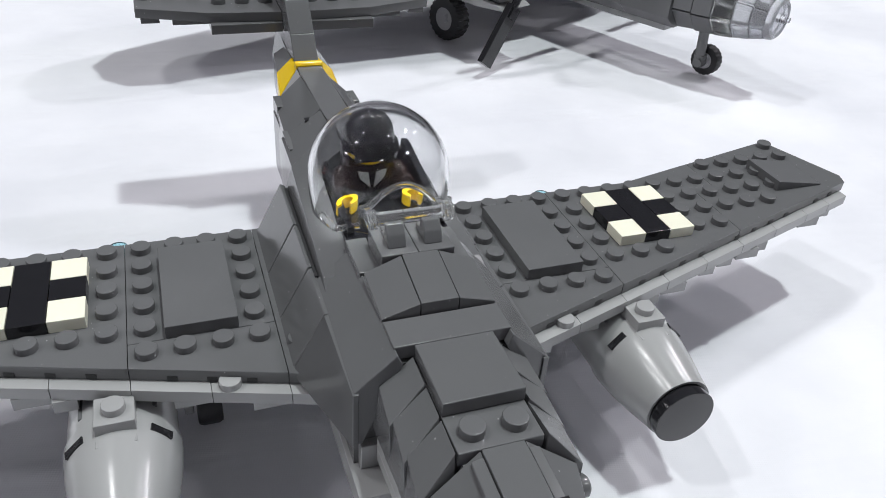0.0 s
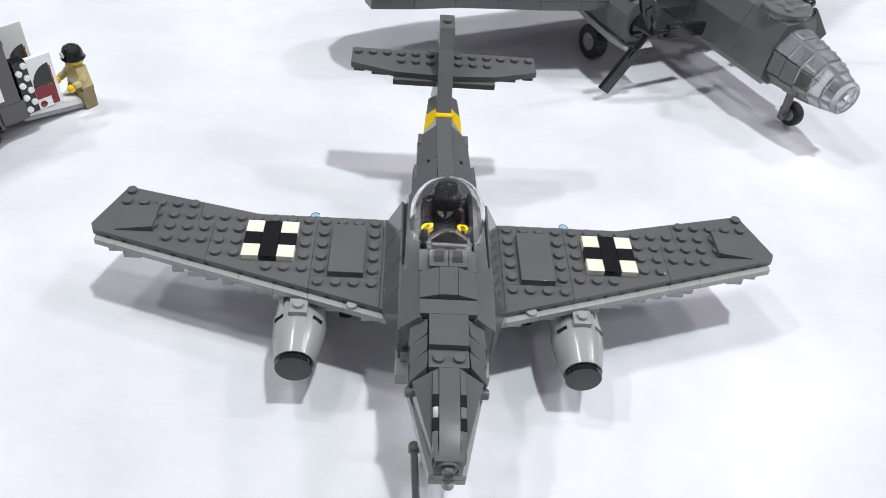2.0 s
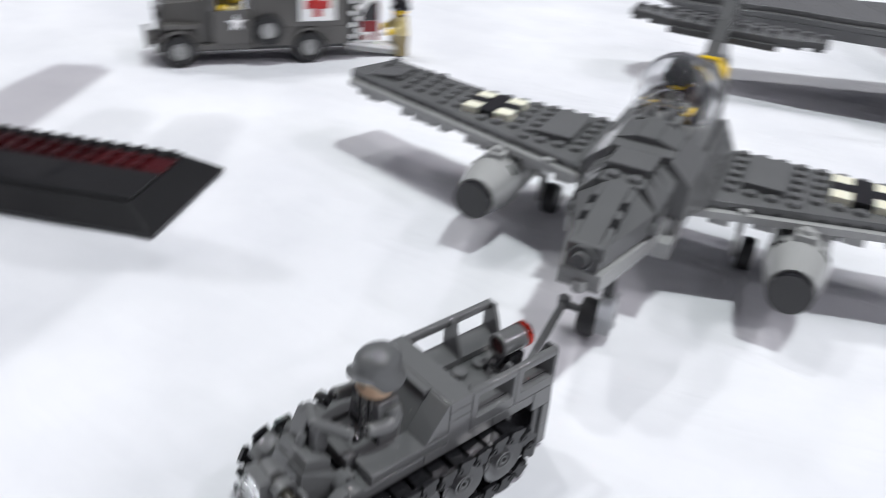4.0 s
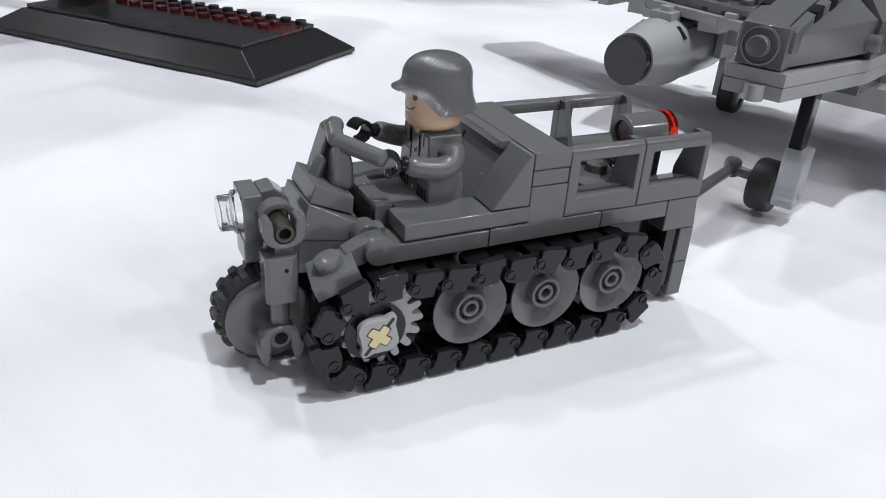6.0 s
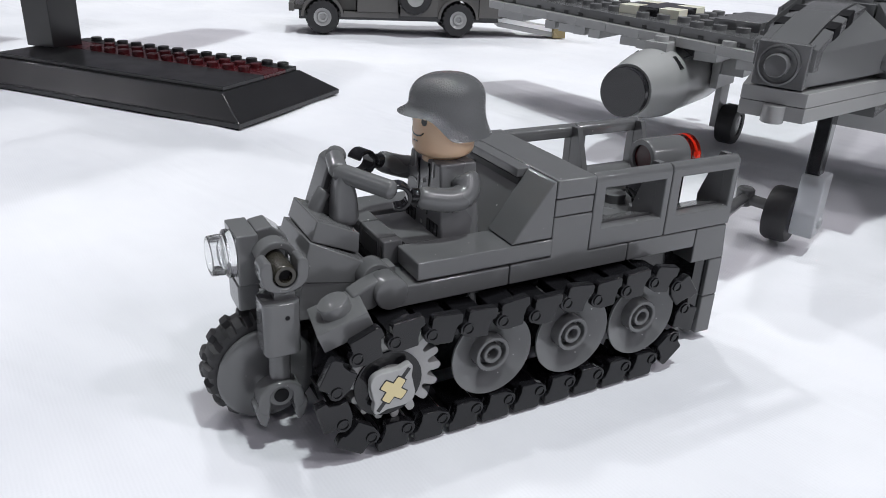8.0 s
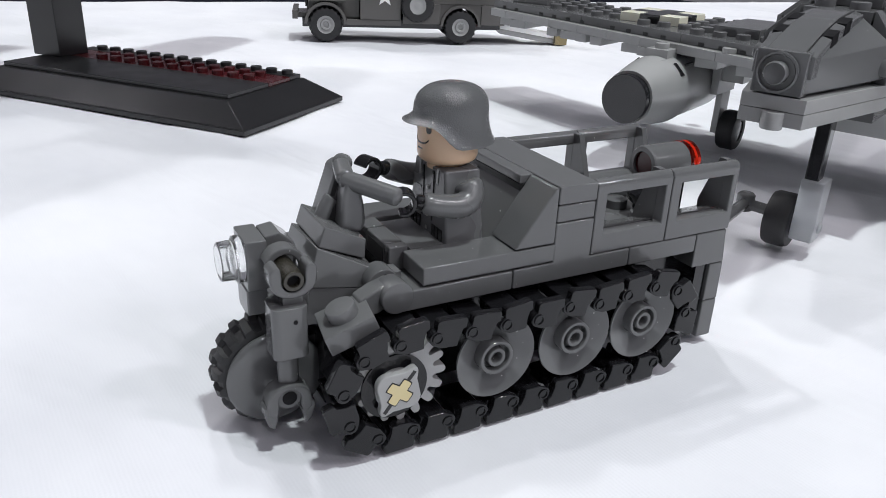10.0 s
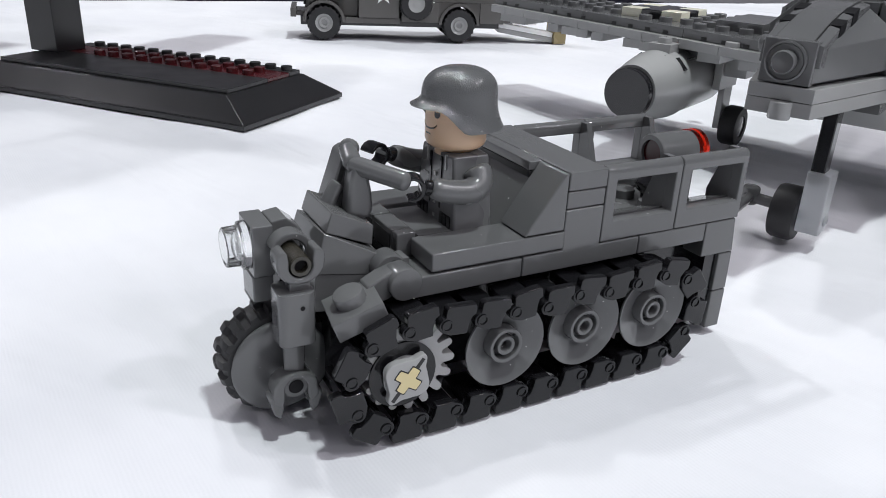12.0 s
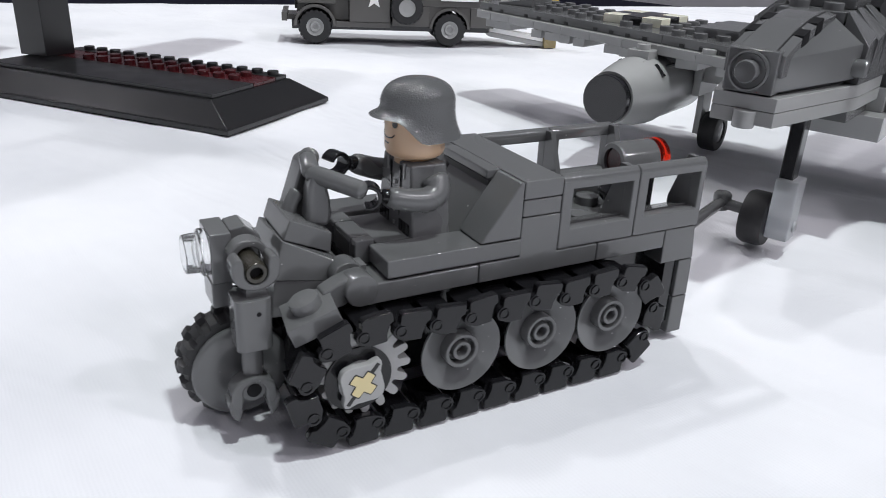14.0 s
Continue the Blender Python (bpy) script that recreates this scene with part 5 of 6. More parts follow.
def toy_driver():
    """One plain figure: steel-grey helmet, flesh head, grey tunic, dark grips at the bar."""
    bm = B()
    Y, X = -17.6, 0.6

    def paint(faces, i):
        for f in faces:
            f.material_index = i

    def body(fun, i):
        n = len(bm.faces)
        fun()
        bm.faces.ensure_lookup_table()
        paint(bm.faces[n:], i)

    def torso():
        t = B()
        hexa(t, [(X - 7.6, Y - 3.6, 24), (X + 7.6, Y - 3.6, 24), (X + 7.6, Y + 3.8, 24), (X - 7.6, Y + 3.8, 24)], [(X - 5.4, Y - 3.2, 39.2), (X + 5.4, Y - 3.2, 39.2), (X + 5.4, Y + 3.4, 39.2), (X - 5.4, Y + 3.4, 39.2)])
        soften(t, 0.5)
        me = bpy.data.meshes.new("tmp")
        t.to_mesh(me)
        t.free()
        bm.from_mesh(me)
        bpy.data.meshes.remove(me)

    body(torso, 0)
    for s in (-1, 1):
        sh = (X + s * 5.5, Y + 0.8, 37.2)
        wr, g0 = ((X + 7.3, Y - 8.0, 35.3), (X + 6.6, Y - 9.9, 35.6)) if s > 0 else ((X - 6.8, Y - 8.6, 37.0), (X - 6.2, Y - 10.6, 37.4))
        body(lambda: tube(bm, sh, (X + s * 9.0, Y + 2.2, 32.2), wr, 2.45, 1.8), 0)
        body(lambda: rod(bm, (wr[0], wr[1] + 1.0, wr[2] - 0.2), (g0[0], g0[1] + 1.0, g0[2] - 0.3), 1.25, 16), 3)
        # open ring grip
        seg = 12
        pts = []
        for r in (2.15, 1.45):
            ring = [(r * math.cos(radians(-40 + 260 * i / seg)), r * math.sin(radians(-40 + 260 * i / seg))) for i in range(seg + 1)]
            pts += ring if r > 2 else ring[::-1]
        t = B()
        prism(t, pts, "x", -1.5, 1.5)
        soften(t, 0.3)
        bmesh.ops.rotate(t, verts=t.verts, cent=(0, 0, 0), matrix=Matrix.Rotation(radians(-60 if s < 0 else -70), 3, "X"))
        bmesh.ops.rotate(t, verts=t.verts, cent=(0, 0, 0), matrix=Matrix.Rotation(radians(-18 * s), 3, "Z"))
        bmesh.ops.translate(t, verts=t.verts, vec=(g0[0], g0[1] - 1.2, g0[2]))
        me = bpy.data.meshes.new("tmp")
        t.to_mesh(me)
        t.free()
        n0 = len(bm.faces)
        bm.from_mesh(me)
        bpy.data.meshes.remove(me)
        bm.faces.ensure_lookup_table()
        paint(bm.faces[n0:], 3)
    body(lambda: lathe(bm, ((0, 0), (3.4, 0), (3.4, 1.2), (4.3, 1.3), (4.8, 1.7), (5.1, 2.5), (5.1, 8.0), (4.2, 9.2), (0, 9.2)), (X, Y, 38.4), "z", 40), 1)
    # helmet: dome, flared rim lower over the neck
    seg, rows = 48, 20
    grid = []
    for i in range(rows + 1):
        q = i / rows
        ring = []
        for j in range(seg):
            a = 2 * math.pi * j / seg
            back = 0.5 - 0.5 * math.cos(a)      # 0 in front, 1 behind
            q_ = min(1.0, max(0.0, (back - 0.12) / 0.3))
            low = 46.5 - 3.7 * q_ * q_ * (3 - 2 * q_)
            if q > 0.7:
                e = (q - 0.7) / 0.3
                flare = e ** 2.2
                r, z = 6.35 + 0.25 * back + (1.9 - 0.5 * back) * flare, 48.4 + (low - 48.4) * e ** 0.9
            else:
                u = q / 0.7 * math.pi / 2
                r, z = (6.35 + 0.25 * back) * math.sin(u) ** 0.82, 48.4 + 4.2 * math.cos(u) ** 0.9
            ring.append(bm.verts.new((X + 0.8 * r * math.sin(a), Y - r * math.cos(a) + 0.3, z)))
        grid.append(ring)
    fs = []
    for p_, q_ in zip(grid, grid[1:]):
        for j in range(seg):
            if p_ is grid[0]:
                fs.append(bm.faces.new((p_[j], q_[j], q_[(j + 1) % seg])))
            else:
                fs.append(bm.faces.new((p_[j], q_[j], q_[(j + 1) % seg], p_[(j + 1) % seg])))
    paint(fs, 2)
    bmesh.ops.remove_doubles(bm, verts=grid[0], dist=0.01)
    # printed face and tunic marks, slightly proud
    def mark(x0, x1, z0, z1, i, y=None):
        body(lambda: box(bm, x0, x1, (Y - 5.2 if y is None else y), (Y - 4.4 if y is None else y + 0.6), z0, z1), i)
    def line(points, thick, i):
        """A printed stroke on the round face: (degrees from the front, height) pairs."""
        at = lambda g, z, r: (X + r * math.sin(radians(g)), Y - r * math.cos(radians(g)), z)
        for (g0, z0), (g1, z1) in zip(points, points[1:]):
            body(lambda: hexa(bm, [at(g0, z0, 4.9), at(g1, z1, 4.9), at(g1, z1 + thick, 4.9), at(g0, z0 + thick, 4.9)], [at(g0, z0, 5.16), at(g1, z1, 5.16), at(g1, z1 + thick, 5.16), at(g0, z0 + thick, 5.16)]), i)
    for g in (-24, 24):
        line([(g - 6, 45.2), (g - 3, 44.8), (g + 3, 44.8), (g + 6, 45.2)], 0.9, 3)
        line([(g - 9, 46.4), (g, 46.7), (g + 9, 46.4)], 0.25, 3)
    line([(-24, 43.5), (-17, 43.0), (-7, 42.8), (7, 42.8), (17, 43.0), (24, 43.5)], 0.26, 3)
    line([(-8, 41.9), (8, 41.9)], 0.25, 3)
    for x, z0, z1 in ((-3.4, 36.5, 39.0), (2.9, 36.5, 39.0)):
        mark(X + x, X + x + 0.5, z0, z1, 4, Y - 3.4)
    for q in (-1, 1):
        mark(X + q * 1.8 - 0.2, X + q * 1.8 + 0.2, 29.6, 38.4, 3, Y - 3.5)
        mark(X + q * 3.4 - 0.9, X + q * 3.4 + 0.9, 34.2, 34.5, 3, Y - 3.45)
        mark(X + q * 3.4 - 0.9, X + q * 3.4 + 0.9, 32.0, 32.3, 3, Y - 3.5)
    for i in range(4):
        mark(X - 0.3, X + 0.3, 27.5 + 2.4 * i, 28.1 + 2.4 * i, 4, Y - 3.6)
    for i in range(3):
        mark(X + 2.2 + 1.3 * i, X + 3.2 + 1.3 * i, 26.0, 29.2, 3, Y - 3.68)
        mark(X - 5.8 + 1.3 * i, X - 4.8 + 1.3 * i, 26.0, 29.2, 3, Y - 3.68)
    body(lambda: box(bm, X - 6.4, X + 6.4, Y - 9.5, Y + 3.6, 23.9, 27.2), 5)
    ob = part("toy_driver_figure", bm, [TUNIC, FLESH, HELM, TRACK, LIGHT, DARK])
    ob.matrix_basis = mm(-21.8, -150.2, 0, 0, 0, 67.16 - 90)
    return tagged(ob, "grey toy figure with steel-grey helmet sitting on the tracked motorcycle", "toy figure")


def toy_pilot():
    bm = B()
    X, Y, Z = CX - 1.0, 29.5, 60.6

    def body(i, *solids):
        n = len(bm.faces)
        for q in solids:
            q()
        bm.faces.ensure_lookup_table()
        for f in bm.faces[n:]:
            f.material_index = i

    body(0, lambda: hexa(bm, [(X - 7.4, Y - 3.6, Z), (X + 7.4, Y - 3.6, Z), (X + 7.4, Y + 3.6, Z), (X - 7.4, Y + 3.6, Z)], [(X - 5.4, Y - 3.2, Z + 10), (X + 5.4, Y - 3.2, Z + 10), (X + 5.4, Y + 3.2, Z + 10), (X - 5.4, Y + 3.2, Z + 10)]))
    body(2, lambda: box(bm, X - 6.5, X + 6.5, Y - 9, Y - 3, Z, Z + 3.4))
    for s in (-1, 1):
        body(0, lambda: rod(bm, (X + s * 5.8, Y, Z + 8.6), (X + s * 7.8, Y - 3.0, Z + 5.4), 2.4, 14, 0, 0.8), lambda: rod(bm, (X + s * 7.8, Y - 2.4, Z + 5.6), (X + s * 7.6, Y - 7, Z + 6.2), 2.2, 14))
        body(2, lambda: rod(bm, (X + s * 7.6, Y - 6.8, Z + 6.2), (X + s * 7.9, Y - 8.8, Z + 5.4), 1.2, 14))
        out = [(2.7 * math.cos(radians(-50 + 28 * i)), 2.7 * math.sin(radians(-50 + 28 * i))) for i in range(11)]
        inn = [(1.5 * math.cos(radians(-50 + 28 * i)), 1.5 * math.sin(radians(-50 + 28 * i))) for i in range(10, -1, -1)]
        body(1, lambda: prism(bm, [(X + s * 7.9 + 0.9 * p_ + (0.5 if s < 0 else -0.15) * q_, Y - 11.0 + 0.9 * q_) for p_, q_ in out + inn], "z", Z + 3.0, Z + 5.8))
    body(1, lambda: lathe(bm, ((0, 0), (3.2, 0), (3.2, 1.4), (5.0, 2), (5.0, 8), (0, 9)), (X, Y, Z + 9.6), "z", 24))
    body(2, lambda: lathe(bm, ((5.2, 3.6), (6.0, 3.8), (6.2, 7), (5.6, 10), (4.0, 12.2), (2, 13.2), (0, 13.4)), (X, Y + 0.3, Z + 9.4), "z", 28))
    body(2, lambda: box(bm, X - 4.6, X + 4.6, Y - 6.1, Y - 4.2, Z + 12.2, Z + 17), lambda: rod(bm, (X + 5.4, Y - 0.5, Z + 13.6), (X + 6.9, Y - 0.5, Z + 13.6), 2.2), lambda: rod(bm, (X - 5.4, Y - 0.5, Z + 13.6), (X - 6.9, Y - 0.5, Z + 13.6), 2.2))
    body(3, lambda: box(bm, X - 3.8, X - 0.5, Y - 6.5, Y - 5.9, Z + 14, Z + 16.2), lambda: box(bm, X + 0.5, X + 3.8, Y - 6.5, Y - 5.9, Z + 14, Z + 16.2))
    for s in (-1, 1):
        body(4, lambda: hexa(bm, [(X + s * 0.4, Y - 3.75, Z + 4.0), (X + s * 3.0, Y - 3.7, Z + 6.6), (X + s * 3.6, Y - 3.6, Z + 8.6), (X + s * 1.0, Y - 3.65, Z + 8.0)], [(X + s * 0.4, Y - 3.2, Z + 4.0), (X + s * 3.0, Y - 3.2, Z + 6.6), (X + s * 3.6, Y - 3.0, Z + 8.6), (X + s * 1.0, Y - 3.1, Z + 8.0)]))
    ob = part("toy_pilot_figure", bm, [BROWN, YELLOW, BLACK, SMOKE, LIGHT])
    return tagged(ob, "brown toy pilot figure with black helmet under the clear canopy", "toy figure")


# ---- ambulance ----
AMB = mm(-279.8, 151.8, 0, 0, 0, -41.9)


def flat(parent, mat, pts, axis, a, b, name="print", label=""):
    bm = B()
    prism(bm, pts, axis, a, b)
    return part(name, bm, mat, parent, label)


def ambulance():
    a = thing("toy_ambulance", AMB, "dark grey brick-built field ambulance with red cross panel and striped roof", "toy vehicle")
    G = 0.08
    body = plate(a, DRAB, -19.8, 19.8, -37, 27, 24.5, 60, name="body", label="dark grey van body")
    plate(a, BLACK, -15, 15, -100, 27, 8.5, 14, name="chassis", label="black chassis")
    # lower body with wheel arches
    for s in (-1, 1):
        for y0, y1 in ((-37, -13.4), (13.4, 29)):
            plate(a, DRAB, s * 16 - 4, s * 16 + 4, y0, y1, 12, 24.4, name="lower_panel")
        fill = [(-13.3, 24.4), (-13.3, 12)] + [(12.6 * math.cos(math.pi * (1 - i / 12)), 11.5 + 12.4 * math.sin(math.pi * (1 - i / 12))) for i in range(13)] + [(13.3, 12), (13.3, 24.4)]
        shaped(a, DRAB, fill, "x", s * 15.5 - 3.5, s * 15.5 + 3.5, name="lower_panel", bev=0)
        for yc in (0, -85.5):
            pts = []
            for i in range(13):
                q = math.pi * i / 12
                pts.append((yc + 13.2 * math.cos(q), 11 + 13.2 * math.sin(q)))
            for i in range(12, -1, -1):
                q = math.pi * i / 12
                pts.append((yc + 11.4 * math.cos(q), 11 + 11.4 * math.sin(q)))
            shaped(a, DRAB, pts, "x", s * 17 - 4, s * 17 + 4, name="wheel_arch", bev=0.15)
            w = part("tyre", wheel_mesh(9.9, 7, 20, 0.6), TYRE_AND_SHADE, a, "black rubber tyre", mm(s * 17.5, yc, 10.5))
            bm = B()
            lathe(bm, ((0, 2.2), (1.6, 2.2), (2.0, 3.4), (3.0, 3.6), (3.4, 2.4), (5.2, 3.2), (5.6, 3.4), (5.6, -3.4), (0, -3.4)), (0, 0, 0), "x", 30)
            part("rim", bm, LIGHT, w, "light grey rim", mm(0, 0, 0, 0, 0, 0 if s > 0 else 180))
        # cross panel, flat tiles
        p_ = plate(a, PLAIN, s * 19.8 - 0.9, s * 19.8 + 0.9, -6.5, 18.0, 28.2, 49.8, name="cross_panel", label="white panel with a red cross")
        x0, x1 = (20.72, 20.9) if s > 0 else (-20.9, -20.72)
        yc, zc = 5.6, 39.2
        flat(p_, RED, [(yc - 2.7, zc - 8), (yc + 2.7, zc - 8), (yc + 2.7, zc - 2.7), (yc + 8.4, zc - 2.7), (yc + 8.4, zc + 2.7), (yc + 2.7, zc + 2.7), (yc + 2.7, zc + 8), (yc - 2.7, zc + 8), (yc - 2.7, zc + 2.7), (yc - 8.4, zc + 2.7), (yc - 8.4, zc - 2.7), (yc - 2.7, zc - 2.7)], "x", x0, x1, "red_cross", "red cross")
    # roof: striped slopes
    y = 24.0
    for i, (w, mat) in enumerate(((17, WHITE), (14, ORANGE), (17, WHITE), (12, DRAB))):
        for s in (-1, 1):
            lab = {WHITE: "cream roof slope", ORANGE: "red roof slope"}.get(mat, "")
            shaped(a, mat, [(s * 20, 60.1), (s * 20, 61.6), (s * 12.2, 70.0), (s * 12.2, 60.1)], "y", y - w + G, y - G, name="roof_slope", label=lab)
            top_ = DRAB if mat is DRAB else ORANGE
            shaped(a, top_, [(s * 12.1, 60.1), (s * 12.1, 70.1), (s * 9, 73.5), (s * 0.05, 75.5), (s * 0.05, 60.1)], "y", y - w + G, y - G, name="roof_ridge", label="red roof ridge" if top_ is ORANGE else "")
        y -= w
    for s in (-1, 1):
        shaped(a, DRAB, [(s * 20.2, 60.1), (s * 20.2, 62.6), (s * 9, 75.0), (s * 0.05, 77), (s * 0.05, 60.1)], "y", 24.1, 27.4, name="roof_end")
    # spare wheel and cab
    w = part("spare_wheel", wheel_mesh(9.8, 6, 20, 0.6), TYRE_AND_SHADE, a, "black spare wheel", mm(21.9, -28.2, 23.6))
    bm = B()
    lathe(bm, ((0, 2.2), (2.0, 2.4), (3.4, 2.0), (5.2, 2.8), (5.4, -2.8), (0, -2.8)), (0, 0, 0), "x", 30)
    part("rim", bm, LIGHT, w, "light grey rim")
    for s in (-1, 1):
        d = plate(a, DRAB, s * 18.4 - 1.5, s * 18.4 + 1.5, -64, -38.5, 14, 36, name="cab_door")
        pts = []
        for i in range(10):
            q = math.pi / 2 + i * math.pi / 5
            r = 6.2 if i % 2 == 0 else 2.5
            pts.append((-48.6 + r * math.cos(q), 28.0 + r * math.sin(q)))
        flat(d, PLAIN, pts, "x", 19.92 if s > 0 else -20.05, 20.05 if s > 0 else -19.92, "star", "white star")
        plate(a, DRAB, s * 14 - 5.9, s * 14 + 5.9, -96, -72.6, 24.6, 27.6, name="front_fender")
        plate(a, DRAB, s * 16 - 3, s * 16 + 3, -72.4, -38, 10.5, 13.9, name="running_board")
        # window frame of the cab
        plate(a, DRAB, s * 18.4 - 1.4, s * 18.4 + 1.4, -66.5, -60.5, 36.1, 60, name="cab_pillar")
        plate(a, DRAB, s * 18.4 - 1.4, s * 18.4 + 1.4, -60.4, -37.2, 53.5, 60, name="cab_header")
        plate(a, DRAB, s * 18.4 - 1.4, s * 18.4 + 1.4, -41.2, -37.2, 36.1, 53.4, name="cab_pillar")
        shaped(a, DRAB, [(-66.5, 60.1), (-66.5, 62.0), (-60, 67.5), (-50, 71.5), (-36.2, 73.0), (-36.2, 60.1)], "x", s * 0.05, s * 19.6, name="cab_roof", bev=0.4)
    plate(a, DRAB, -16, 16, -64, -38, 14, 17, name="cab_floor")
    plate(a, BLACK, -16, 16, -46, -38, 17.1, 26, name="cab_seat")
    flat(a, PLAIN, [(5.5 * math.cos(radians(90 + 36 * i)) * (1 if i % 2 == 0 else 0.42), -50 + 5.5 * math.sin(radians(90 + 36 * i)) * (1 if i % 2 == 0 else 0.42)) for i in range(10)], "z", 72.2, 72.6, "star", "white roof star")
    bm = B()
    hexa(bm, [(-12, -97, 14), (12, -97, 14), (15, -64, 14), (-15, -64, 14)], [(-10.5, -95, 39), (10.5, -95, 39), (15, -64, 42), (-15, -64, 42)])
    soften(bm, 0.8)
    part("hood", bm, DRAB, a)
    for i in range(6):
        plate(a, BLACK, -9.4 + i * 3.4, -8.2 + i * 3.4, -98, -96.4, 20, 36, name="grille_bar")
    plate(a, DRAB, -19, 19, -106, -102.6, 13.5, 18.5, name="bumper")
    plate(a, DRAB, -12, 12, -102.6, -96, 13.5, 16.5, name="bumper_bracket")
    for s in (-1, 1):
        bm = B()
        lathe(bm, ((0, 0), (3.0, 0), (3.0, -2.6), (2.4, -3.2), (0, -3.2)), (s * 13.4, -96, 32), "y", 20)
        part("headlight", bm, CLEAR, a, "clear headlight")
    bm = B()
    for s in (-1, 1):
        box(bm, s * 14 - 1.2, s * 14 + 1.2, -65.5, -63.5, 42, 58)
    box(bm, -15.2, 15.2, -65.5, -63.5, 56, 58.5)
    soften(bm, 0.2)
    ws = part("windscreen_frame", bm, DRAB, a)
    plate(ws, CLEAR, -12.7, 12.7, -65, -64, 42.1, 55.9, name="pane", label="clear windscreen")
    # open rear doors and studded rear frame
    # black slab on the solid body, painting the shade of the inside
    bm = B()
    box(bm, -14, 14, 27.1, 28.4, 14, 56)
    part("rear_opening", bm, BLACK, a, "black slab standing in for the shaded loading opening")
    for s in (1, -1):
        d = plate(a, PLAIN, s * 14.5 - 1.5, s * 14.5 + 1.5, 36.5, 52.5, 11.5, 45.6 if s > 0 else 54.0, name="rear_door", label="white open rear door with dark red print")
        fx = (s * 14.5 + 1.52, s * 14.5 + 1.64)
        q = [(49.6, 26.5)] + [(49.6 - 12.4 * math.sin(radians(t)) * 0.95, 26.5 + 13.5 * math.cos(radians(t))) for t in range(0, 91, 10)]
        flat(d, BLACK, q, "x", *fx, name="print")
        flat(d, CRIMSON, [(37.6, 18.5), (46.2, 18.5), (46.2, 12.5), (50.4, 12.5), (50.4, 38), (49.7, 38), (49.7, 26.3), (37.6, 26.3)], "x", *fx, name="print")
        flat(d, CRIMSON, [(40.6 + 2.2 * math.cos(radians(t)), 14.6 + 2.2 * math.sin(radians(t))) for t in range(0, 360, 30)], "x", *fx, name="print")
        bm = B()
        box(bm, s * 16 - 3.6, s * 16 + 3.6, 28.5, 36.2, 14, 48)
        soften(bm, 0.2)
        hp = part("hinge_post", bm, BLACK, a)
        stud = None
        for i in range(4):
            for y, dz in ((30.4, -2.0), (34.3, 2.0)):
                m = mm(s * 19.6, y, 19 + 8 * i + dz, 0, 0, 0 if s > 0 else 180)
                if stud is None:
                    bm = B()
                    lathe(bm, ((0, 0), (1.9, 0), (1.9, 1.2), (1.7, 1.4), (0, 1.4)), (0, 0, 0), "x", 16)
                    stud = part("stud", bm, PLAIN, hp, "white stud", m)
                else:
                    again(stud, m)
        plate(a, BLACK, s * 15 - 1, s * 15 + 1, 36.0, 38.5, 42.5, 44, name="hinge")
    plate(a, DRAB, -14, 14, 28.5, 46, 12.0, 14.0, name="tailgate")
    return a


def litter():
    bm = B()
    hexa(bm, [(2.5, 27.5, 9.4), (14.0, 27.5, 9.4), (14.0, 64.5, 3.6), (2.5, 64.5, 3.6)], [(2.5, 27.5, 12.4), (14.0, 27.5, 12.4), (14.0, 64.5, 6.6), (2.5, 64.5, 6.6)])
    soften(bm, 0.3)
    ob = part("stretcher", bm, PLAIN)
    ob.matrix_basis = AMB
    tagged(ob, "white toy stretcher sloping from the open ambulance doors to the cloth", "stretcher")
    bm = B()
    hexa(bm, [(3.0, 27.5, 6.2), (13.5, 27.5, 6.2), (13.5, 65.0, 0.1), (3.0, 65.0, 0.1)], [(3.0, 27.5, 9.3), (13.5, 27.5, 9.3), (13.5, 65.0, 3.4), (3.0, 65.0, 3.4)])
    soften(bm, 0.3)
    part("underframe", bm, LIGHT, ob, "light grey underframe")
    bm = B()
    rod(bm, (13.0, 44, 17.0), (15.0, 62, 16.0), 1.5)
    rod(bm, (13.0, 44, 17.0), (13.0, 42, 10.2), 1.2)
    part("handle", bm, PLAIN, ob)


